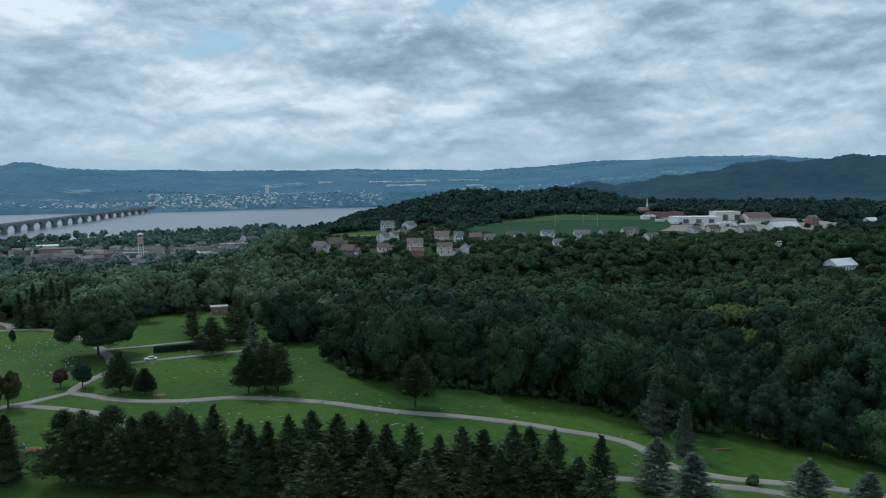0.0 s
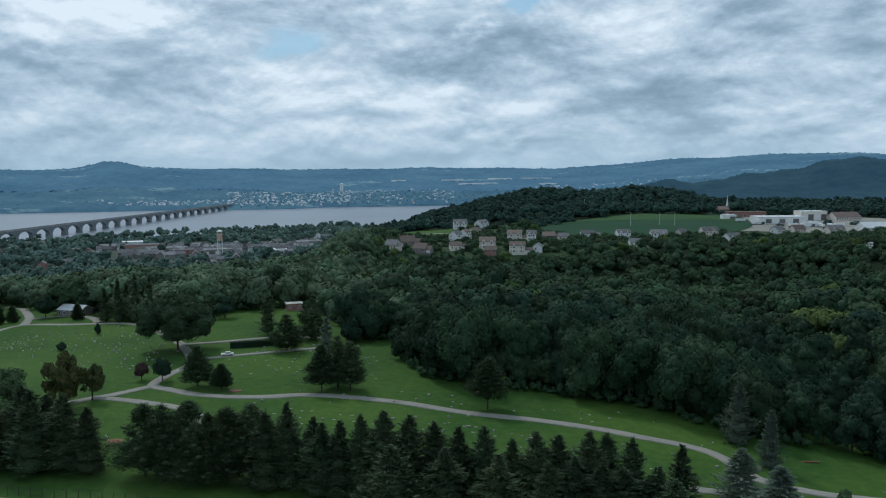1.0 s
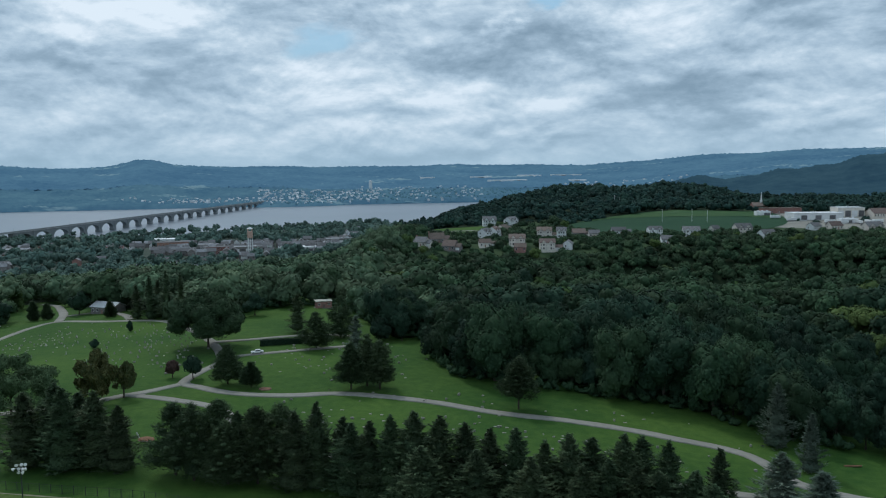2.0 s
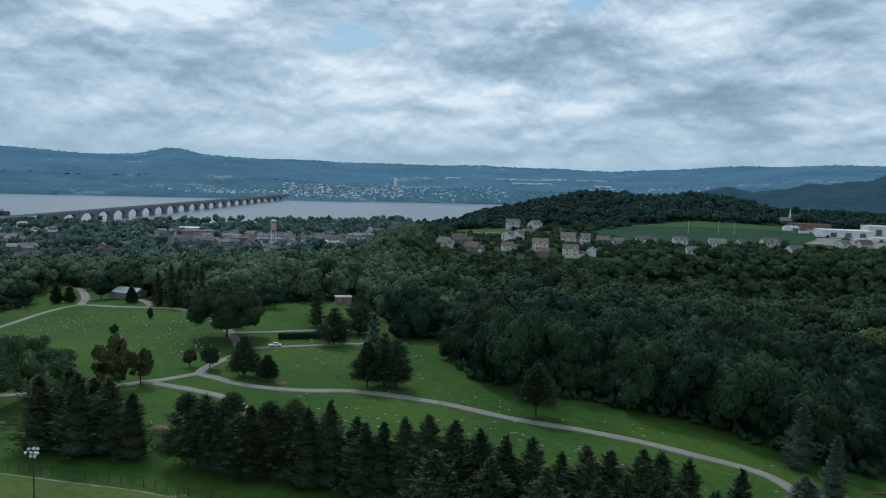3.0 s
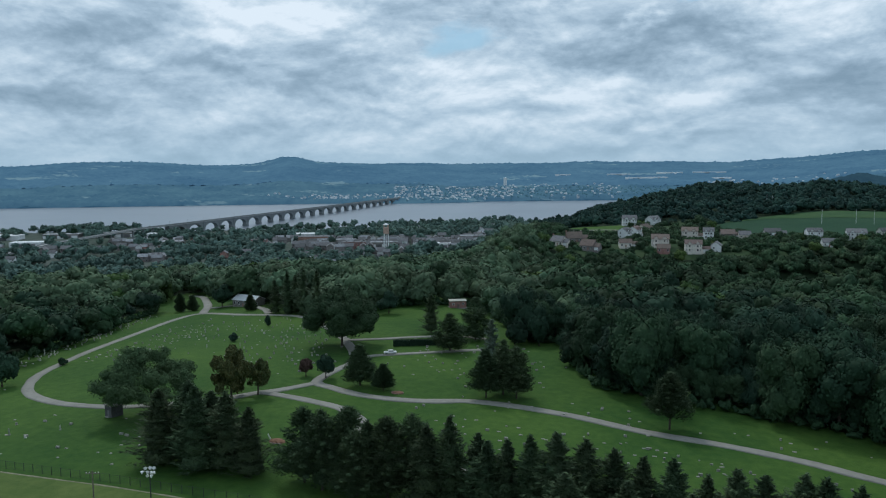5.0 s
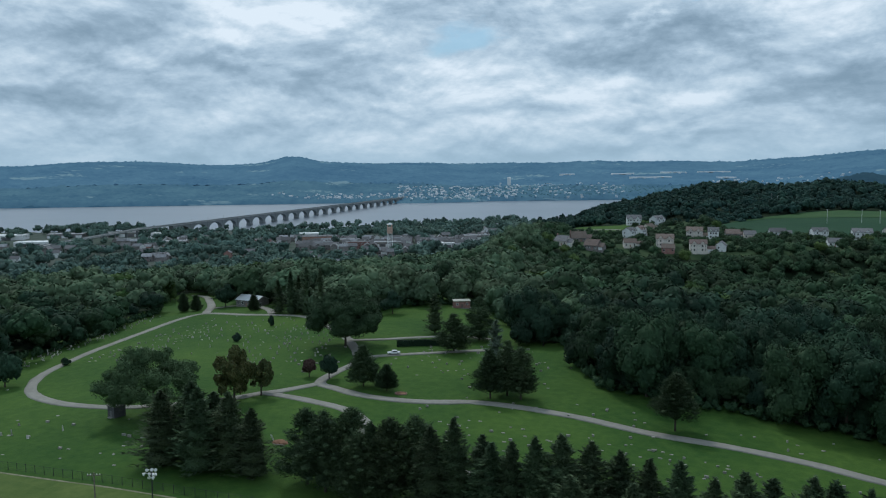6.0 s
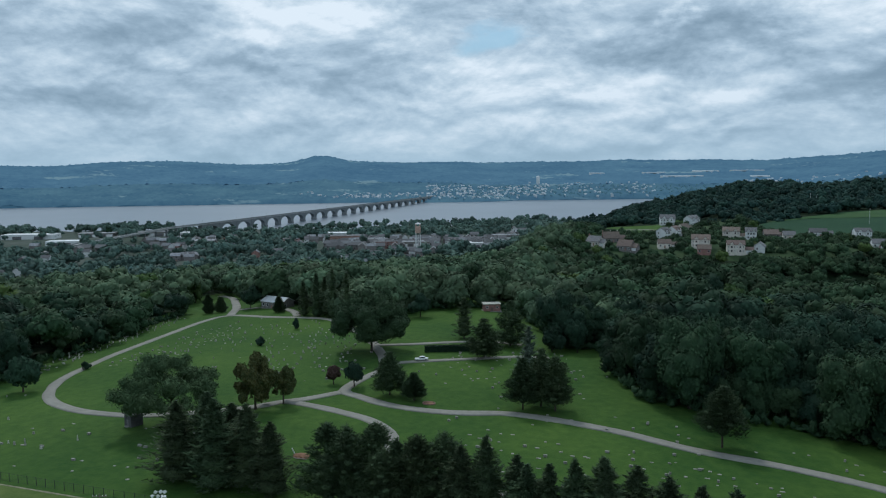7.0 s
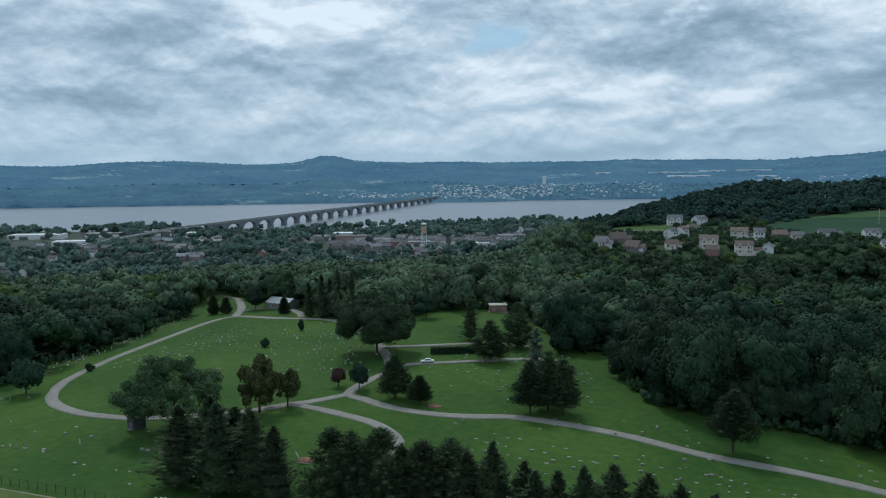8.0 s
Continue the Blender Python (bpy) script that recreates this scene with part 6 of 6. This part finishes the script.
def town():
    rng = random.Random(23)
    kinds = []
    specs = (("white_wall", "roof_grey", 11, 9, 2, 3.0, "white two-storey town house with a grey roof"), ("brick_wall", "roof_pale", 10, 10, 2, 2.6, "red brick town house with a pale roof"),
             ("stone_wall", "roof_pale", 13, 9, 2, 3.0, "grey town house with a pale roof"), ("stone_wall", "roof_grey", 14, 10, 2, 3.4, "grey town house among trees"))
    for wall, roof, w, d, s, rise, label in specs:
        kinds.append(house(0, 0, 0, w, d, s, wall, roof, label, rise, group="town houses", plain=True))
    placed = 0
    tries = 0
    while placed < 280 and tries < 6000:
        tries += 1
        az, d = rng.uniform(12, 50), rng.uniform(830, 1400)
        x, y = -d * math.sin(radians(az)), d * math.cos(radians(az))
        block = (x * 0.92 + y * 0.39) % 90
        if ground_z(x, y) > -38 or not any(math.hypot(x - px, y - py) < ra + 4 for px, py, ra in POCKETS) and rng.random() < 0.93 or block < 9 or math.hypot(x + 403, y - 1078) < 16 or -960 < x < -880 and y > 900:
            continue
        m = pose(x, y, ground_z(x, y), 0, 0, 23 + rng.choice((0, 90, 180)) + rng.uniform(-4, 4))
        if placed < 4:
            kinds[placed].matrix_world = m
        else:
            copy_thing(kinds[rng.choices((0, 1, 2, 3), (0.36, 0.05, 0.28, 0.31))[0]], m)
        placed += 1
    for k, (x, y, w, d, h) in enumerate(((-1140, 1120, 90, 30, 8), (-1050, 1180, 60, 26, 7), (-960, 1215, 70, 24, 8), (-880, 1230, 50, 24, 7), (-560, 1170, 46, 22, 12), (-505, 1160, 40, 22, 9), (-610, 1250, 60, 22, 9),
                                         (-470, 1120, 34, 18, 10), (-430, 1140, 40, 18, 9), (-350, 1150, 50, 20, 8), (-300, 1180, 44, 18, 8), (-760, 1080, 40, 24, 9), (-990, 1040, 50, 24, 7), (-640, 1130, 36, 20, 9))):
        if k in (4, 7, 13):
            flat_block(x, y, 23, w, d, h, "brick_wall", "roof_grey", "brick mill building with rows of windows", "mill", 8, "town sheds", 3)
        else:
            flat_block(x, y, 23, w, d, h, ("white_wall", "stone_wall", "concrete")[k % 3], ("roof_white", "roof_pale", "roof_pale")[k % 3], "long low works building with a pale flat roof", "works building", 5, "town sheds")
    house(-300, 560, 15, 15, 10, 1, "brick_wall", "roof_brown", "low house with a reddish-brown roof behind the trees", 2.6, group="", lower=-4)


town()
house(-554, 570, 34, 17, 11, 1, "cream_wall", "roof_terracotta", "low house with a reddish-brown roof among trees", 3.0, 5.0, group="houses below the cemetery")
house(-574, 620, 80, 13, 10, 1, "cream_wall", "roof_terracotta", "low house with a reddish-brown roof among trees", 3.0, group="houses below the cemetery")
house(-621, 681, 30, 12, 9, 2, "white_wall", "roof_grey", "white two-storey house among dark trees", 3.0, group="houses below the cemetery")


for x, y, high, wide in ((-1036, 1192, 17, 11), (-1046, 1200, 9, 9)):
    plant(broadleaf(int(700 - x), high, wide, "leaf_dark", "lone dark tree on the river bank", 500, 0.08, 0.12), x, y)
plant(conifer(91, 15.0, 8.0, "needles", "lone dark spruce on the river bank", clear=0.05, whorls=12, bits=5, size=0.6), -1009, 1198)
for x, y, high in ((-1085, 1204, 15), (-1078, 1206, 16), (-1015, 1303, 20)):
    mast(x, y, high, "thin dark utility pole on the river bank", 1, group="poles by the river")


def bridge():
    top = tagged(new("bridge"), "long weathered concrete arch bridge across the river", "bridge")
    a, b = np.array([-913.0, 1290.0]), np.array([-925.0, 2700.0])
    n = 25
    span = np.linalg.norm(b - a) / n
    turn = math.degrees(math.atan2(b[1] - a[1], b[0] - a[0]))

    def deck_z(s):
        return -44.0 - 7.0 * s

    # one span: spandrel walls with a round-headed opening, extruded across the roadway
    H = deck_z(0.5) - RIVER
    half, rise = span / 2 - 4.8, H - 4.6
    prof = [(-span / 2, -4.0), (-half, -4.0)]
    prof += [(-half * math.cos(math.pi * k / 14), -1.0 + (rise + 1.0) * math.sin(math.pi * k / 14) ** 0.6) for k in range(0, 15)]
    prof += [(half, -4.0), (span / 2, -4.0), (span / 2, H - 1.2), (-span / 2, H - 1.2)]
    bm = bmesh.new()
    loops = [[bm.verts.new((x, side, z)) for x, z in prof] for side in (-4.4, 4.4)]
    m = len(prof)
    roof_l, roof_r = m - 1, m - 2
    for L in loops:
        arch = L[2:17]
        tops = [bm.verts.new((v.co.x, v.co.y, H - 1.2)) for v in arch]
        for i in range(14):
            bm.faces.new((arch[i], arch[i + 1], tops[i + 1], tops[i]))
        bm.faces.new((L[0], L[1], arch[0], tops[0], L[roof_l]))
        bm.faces.new((L[m - 4], L[m - 3], L[roof_r], tops[14], arch[14]))
    for i in range(m - 3):
        bm.faces.new((loops[0][i], loops[1][i], loops[1][i + 1], loops[0][i + 1]))
    bmesh.ops.recalc_face_normals(bm, faces=bm.faces[:])
    span_me = bpy.data.meshes.new("arch")
    bm.to_mesh(span_me)
    bm.free()
    span_me.materials.append(M["bridge"])
    pier_me = bpy.data.meshes.new("pier")
    bm = boxed(-4.4, 4.4, -5.8, 5.8, -4, 3.0, bevel=0.5)
    box(bm, -1.6, 1.6, -5.0, 5.0, 5.0, H + 0.6)
    bm.to_mesh(pier_me)
    bm.free()
    pier_me.materials.append(M["bridge"])
    lamp_me = bpy.data.meshes.new("lamp_post")
    bm = cone(bmesh.new(), (0, 0, 0), (0, 0, 7.0), 0.22, 0.14, 6)
    box(bm, -0.15, 0.15, -1.2, 0.2, 6.8, 7.1)
    bm.to_mesh(lamp_me)
    bm.free()
    lamp_me.materials.append(M["metal"])
    for k in range(n):
        s = (k + 0.5) / n
        p = a + (b - a) * s
        part("arch", span_me, None, top).matrix_basis = pose(p[0], p[1], RIVER + (deck_z(s) - deck_z(0.5)), 0, 0, turn)
        q = a + (b - a) * (k / n)
        part("pier", pier_me, None, top).matrix_basis = pose(q[0], q[1], RIVER + (deck_z(k / n) - deck_z(0.5)), 0, 0, turn)
        part("lamp_post", lamp_me, None, top).matrix_basis = pose(q[0] + 5, q[1], deck_z(k / n), 0, 0, turn)
    line = [(-913, 900, -57), (-913, 1000, -50), (-913, 1200, -43.5), (a[0], a[1], deck_z(0)), (b[0], b[1], deck_z(1)), (b[0] - 8, b[1] + 200, -50)]
    for name, off, wide, lo, hi, label in (("deck", 0, 11.2, -1.3, 0.0, "pale concrete roadway"), ("parapet", -5.4, 0.4, 0.0, 1.1, ""), ("parapet", 5.4, 0.4, 0.0, 1.1, "")):
        bm = bmesh.new()
        rings = []
        for x, y, z in line:
            rings.append([bm.verts.new((x + off + s * wide / 2, y, z + h)) for s, h in ((-1, lo), (1, lo), (1, hi), (-1, hi))])
        for r0, r1 in zip(rings, rings[1:]):
            for i in range(4):
                j = (i + 1) % 4
                bm.faces.new((r0[i], r0[j], r1[j], r1[i]))
        bm.faces.new(rings[0]), bm.faces.new(rings[-1][::-1])
        bmesh.ops.recalc_face_normals(bm, faces=bm.faces[:])
        part(name, bm, M["deck" if name == "deck" else "bridge"], top, label)
    for k in range(12):
        y = 940 + 28 * k
        z = float(np.interp(y, [900, 1000, 1200, 1290], [-57, -50, -43.5, -44]))
        part("column", boxed(-914.5, -911.5, y - 1, y + 1, -66, z - 1.0), M["bridge"], top)


M["bridge"] = surface("stained bridge concrete", (0.16, 0.175, 0.18), (0.26, 0.275, 0.275), 0.12, 0.9, coarse=0.02)
M["deck"] = surface("pale deck concrete", (0.30, 0.30, 0.29), (0.42, 0.42, 0.41), 0.1, 0.9)
bridge()

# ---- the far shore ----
# bluish leaf colours; a haze glow is added in far_shore
M["leaf_far"] = surface("far foliage with haze glow", (0.045, 0.092, 0.085), (0.085, 0.148, 0.115), 0.05, 0.9, islands=0.5, spec=0.0)
# far town: haze put into wall and roof colours as a pale blue tint
M["far_roof"] = surface("far roofs blued for haze", (0.24, 0.27, 0.30), (0.50, 0.53, 0.56), 0.05, 0.9, islands=0.9)
M["far_wall"] = surface("far walls paled for haze", (0.45, 0.50, 0.54), (0.86, 0.89, 0.92), 0.05, 0.9, islands=0.9)


# bluish base colours: part of the haze is painted into the woods
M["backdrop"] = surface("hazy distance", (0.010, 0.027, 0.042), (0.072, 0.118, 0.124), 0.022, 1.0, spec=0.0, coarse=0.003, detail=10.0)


def backdrop(name, r, material, air, label):
    """The wooded hills across the river, kilometres off: a relief sheet that gives off the pale blue of the air before it."""
    az = np.radians(np.arange(-34, 56, 0.16))
    A, D = np.meshgrid(az, r, indexing="ij")
    X, Y = -np.sin(A) * D, np.cos(A) * D
    Z = height(X, Y)
    rng = np.random.default_rng(77)
    dry = Z > RIVER + 1.5
    Z = Z + 2.0 + np.where(dry, np.abs(rng.normal(0, 3.6, Z.shape)), -4.0)
    n, m = X.shape
    i, j = np.meshgrid(np.arange(n - 1), np.arange(m - 1), indexing="ij")
    F = np.stack([i * m + j, (i + 1) * m + j, (i + 1) * m + j + 1, i * m + j + 1], -1).reshape(-1, 4)
    F = F[dry.ravel()[F].any(1)]
    me = raw_mesh(name, np.stack([X, Y, Z], -1).reshape(-1, 3), [F], material, smooth=True)
    tagged(new(name, me), label, "hills", kind="structure")
    t = material.node_tree
    bsdf = t.nodes["Principled BSDF"]
    at = t.nodes.new("ShaderNodeTexCoord").outputs["Object"]
    wide = wire(t, "ShaderNodeMapping", Vector=at, Scale=(0.0034, 0.0080, 0.02)).outputs[0]
    open_land = wire(t, "ShaderNodeTexNoise", Vector=wide, Scale=1.0, Detail=5.0, Roughness=0.55).outputs[0]
    open_land = wire(t, "ShaderNodeMapRange", Value=open_land, From_Min=0.63, From_Max=0.67).outputs[0]
    woods = bsdf.inputs["Base Color"].links[0].from_socket
    t.links.new(blend(t, open_land, woods, (0.135, 0.175, 0.155)), bsdf.inputs["Base Color"])
    bsdf.inputs["Emission Color"].default_value = (*HAZE_GLOW, 1)
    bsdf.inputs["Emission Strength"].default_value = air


# colour of the haze, given off by the far sheets and trees
HAZE_GLOW = (0.040, 0.088, 0.150)
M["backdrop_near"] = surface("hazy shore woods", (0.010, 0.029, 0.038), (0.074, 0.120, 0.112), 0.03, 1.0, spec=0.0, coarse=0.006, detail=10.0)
# nearer sheet glows less than the farther one, for thinner haze
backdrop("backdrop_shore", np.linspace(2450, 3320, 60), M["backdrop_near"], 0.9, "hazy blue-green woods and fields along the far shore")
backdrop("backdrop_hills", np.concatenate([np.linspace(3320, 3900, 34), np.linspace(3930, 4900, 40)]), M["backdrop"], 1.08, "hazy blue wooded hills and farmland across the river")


def backdrop_ridge():
    """The last ridges, beyond the wooded hills, paled by a glow that stands in for haze."""
    az = np.radians(np.arange(-36, 56, 0.1))
    r = np.linspace(5000, 9000, 14)
    A, D = np.meshgrid(az, r, indexing="ij")
    X, Y = -np.sin(A) * D, np.cos(A) * D
    crest = 74 + 11 * np.sin(A * 17 + 1) + 8 * np.sin(A * 41) + 3 * np.sin(A * 97 + 2)
    Z = -40 + (crest + 42) * ss(5000, 8600, D)
    n, m = X.shape
    i, j = np.meshgrid(np.arange(n - 1), np.arange(m - 1), indexing="ij")
    F = np.stack([i * m + j, (i + 1) * m + j, (i + 1) * m + j + 1, i * m + j + 1], -1).reshape(-1, 4)
    M["ridge"] = surface("hills paled by haze glow", (0.05, 0.09, 0.12), (0.08, 0.12, 0.15), 0.004, 1.0, spec=0.0, coarse=0.0008)
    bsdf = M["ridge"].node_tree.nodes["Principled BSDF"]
    # strongest haze glow of all the distant sheets
    bsdf.inputs["Emission Color"].default_value = (*HAZE_GLOW, 1)
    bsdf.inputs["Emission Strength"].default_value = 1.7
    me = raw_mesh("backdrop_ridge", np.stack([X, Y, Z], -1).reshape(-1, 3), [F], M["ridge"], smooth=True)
    tagged(new("backdrop_ridge", me), "ridge on the horizon, paled by a haze-blue glow", "hills", kind="structure")


backdrop_ridge()
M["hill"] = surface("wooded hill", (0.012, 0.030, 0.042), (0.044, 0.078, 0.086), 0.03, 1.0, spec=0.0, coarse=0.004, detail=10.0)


def backdrop_hill():
    """The darker wooded ridge that closes the valley, its haze put in as a faint blue glow."""
    az = np.radians(np.arange(-36, -5, 0.12))
    r = np.linspace(1950, 3300, 90)
    A, D = np.meshgrid(az, r, indexing="ij")
    X, Y = -np.sin(A) * D, np.cos(A) * D
    deg = np.degrees(A)
    crest = 20 + 72 * ss(-12, -24, deg) + 16 * ss(-24, -31, deg) + 5 * np.sin(deg * 1.1) + 3 * np.sin(deg * 2.7)
    rise = np.exp(-((D - 2650) / 330) ** 2) * ss(-5.2, -11, deg)
    rng = np.random.default_rng(78)
    Z = height(X, Y) * (1 - rise) + crest * rise + np.abs(rng.normal(0, 2.2, X.shape)) * rise
    Z = np.where(rise < 0.04, height(X, Y) - 6, Z)
    n, m = X.shape
    i, j = np.meshgrid(np.arange(n - 1), np.arange(m - 1), indexing="ij")
    F = np.stack([i * m + j, (i + 1) * m + j, (i + 1) * m + j + 1, i * m + j + 1], -1).reshape(-1, 4)
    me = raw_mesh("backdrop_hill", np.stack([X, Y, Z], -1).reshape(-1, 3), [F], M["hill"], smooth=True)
    tagged(new("backdrop_hill", me), "dark wooded ridge closing the valley, with a faint haze-blue glow painted in", "hill", kind="structure")
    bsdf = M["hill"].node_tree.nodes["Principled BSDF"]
    # weak blue emission in place of the haze before this ridge
    bsdf.inputs["Emission Color"].default_value = (*HAZE_GLOW, 1)
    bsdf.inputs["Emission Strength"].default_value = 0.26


backdrop_hill()


def far_shore():
    rng = np.random.default_rng(31)
    # small houses in clusters: azimuth range, distance range, how many
    homes = []
    for a0, a1, d0, d1, count in ((11.5, 20, 2720, 3250, 330), (4, 13, 2750, 3400, 150), (20, 26.5, 2760, 2950, 70), (22.5, 25, 2740, 2860, 30), (26.5, 29, 2760, 3000, 7), (-10, -1, 3000, 3600, 60)):
        az, d = np.radians(rng.uniform(a0, a1, count)), rng.uniform(d0, d1, count)
        homes.append(np.column_stack([-np.sin(az) * d, np.cos(az) * d]))
    homes = np.vstack(homes)
    z = height(homes[:, 0], homes[:, 1])
    keep = z > RIVER + 2
    walls, roofs, at = [], [], 0
    for (x, y), g in zip(homes[keep], z[keep]):
        w, d, h, r = rng.uniform(2.6, 5), rng.uniform(2.6, 4), rng.uniform(2.6, 4.2), rng.uniform(1.2, 2.0)
        t = rng.choice([0.35, 1.92]) + rng.uniform(-0.1, 0.1)
        c, s = math.cos(t), math.sin(t)
        P = np.array([(-w, -d, -4), (w, -d, -4), (w, d, -4), (-w, d, -4), (-w, -d, h), (w, -d, h), (w, d, h), (-w, d, h), (-w, 0, h + r), (w, 0, h + r)])
        walls.append(np.column_stack([P[:, 0] * c - P[:, 1] * s + x, P[:, 0] * s + P[:, 1] * c + y, P[:, 2] + g + 4]))
        Q = np.array([(-w - 0.5, -d - 0.6, h - 0.3), (w + 0.5, -d - 0.6, h - 0.3), (w + 0.5, 0, h + r + 0.3), (-w - 0.5, 0, h + r + 0.3), (-w - 0.5, d + 0.6, h - 0.3), (w + 0.5, d + 0.6, h - 0.3)])
        roofs.append(np.column_stack([Q[:, 0] * c - Q[:, 1] * s + x, Q[:, 0] * s + Q[:, 1] * c + y, Q[:, 2] + g + 4]))
    n = len(walls)
    o = (np.arange(n) * 10)[:, None, None]
    quads = (np.array([[0, 1, 5, 4], [2, 3, 7, 6], [1, 2, 6, 5], [3, 0, 4, 7]]) + o).reshape(-1, 4)
    tris = (np.array([[5, 6, 9], [7, 4, 8]]) + o).reshape(-1, 3)
    tagged(new("far_houses", raw_mesh("far_houses", np.vstack(walls), [quads, tris], M["far_wall"])), "small pale houses of the town across the river", "houses", kind="stuff")
    o = (np.arange(n) * 6)[:, None, None]
    quads = (np.array([[0, 1, 2, 3], [3, 2, 5, 4]]) + o).reshape(-1, 4)
    tagged(new("far_roofs", raw_mesh("far_roofs", np.vstack(roofs), [quads], M["far_roof"])), "grey roofs of the town across the river", "roofs", kind="stuff")
    # large pale sheds on the plain beyond
    for az, d, w in ((4.2, 3900, 130), (3.0, 3700, 120), (0.8, 3980, 150), (1.6, 3700, 110), (-1.8, 4050, 190), (-2.6, 3700, 100), (8.0, 3900, 90)):
        x, y = -d * math.sin(radians(az)), d * math.cos(radians(az))
        flat_block(x, y, az, w * 0.8, 50, 9, "white_wall", "roof_white", "long pale warehouse on the far plain", "warehouse", 3, "far warehouses")
    # trees along the far shore and between the houses
    rows = []
    az, d = np.radians(rng.uniform(-4, 23, 2600)), 2480 + 780 * rng.uniform(0, 1, 2600) ** 1.5
    x, y = -np.sin(az) * d, np.cos(az) * d
    z = height(x, y)
    keep = z > RIVER + 2.5
    rows = np.column_stack([x, y, z, rng.uniform(8, 14, x.size), 0 * x, d])[keep & ((np.degrees(az) < 18.5 + rng.uniform(-1.5, 1.5, x.size)) | (d < 2690))]
    forms = [crown(400 + j, 10, 0.24, 4, 0.8, twigs=0) for j in range(4)]
    V, Q, T, at = [], [], [], 0
    for px, py, pz, high, _, _ in rows:
        v, q, t = forms[rng.integers(4)]
        r = high * rng.uniform(0.4, 0.65)
        V.append(v * (r, r, high * 0.5) + (px, py, pz + high * 0.45))
        Q.append(q + at), T.append(t + at)
        at += len(v)
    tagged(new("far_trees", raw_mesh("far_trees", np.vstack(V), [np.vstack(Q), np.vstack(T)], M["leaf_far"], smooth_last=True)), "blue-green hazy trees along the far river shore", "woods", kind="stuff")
    # the leaves give off blue in place of the haze before them
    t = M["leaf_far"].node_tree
    t.nodes["Principled BSDF"].inputs["Emission Color"].default_value = (*HAZE_GLOW, 1)
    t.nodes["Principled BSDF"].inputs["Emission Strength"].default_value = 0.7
    # white standpipe above the town
    x, y = -699, 3272
    top = tagged(new("standpipe"), "tall white cylindrical standpipe above the far town", "water tower")
    top.location = (x, y, ground_z(x, y))
    part("tank", cone(bmesh.new(), (0, 0, -3), (0, 0, 36), 7.0, 7.0, 20), M["white_wall"], top)
    part("cap", cone(bmesh.new(), (0, 0, 36), (0, 0, 38.5), 7.2, 0.5, 20), M["roof_white"], top)


far_shore()
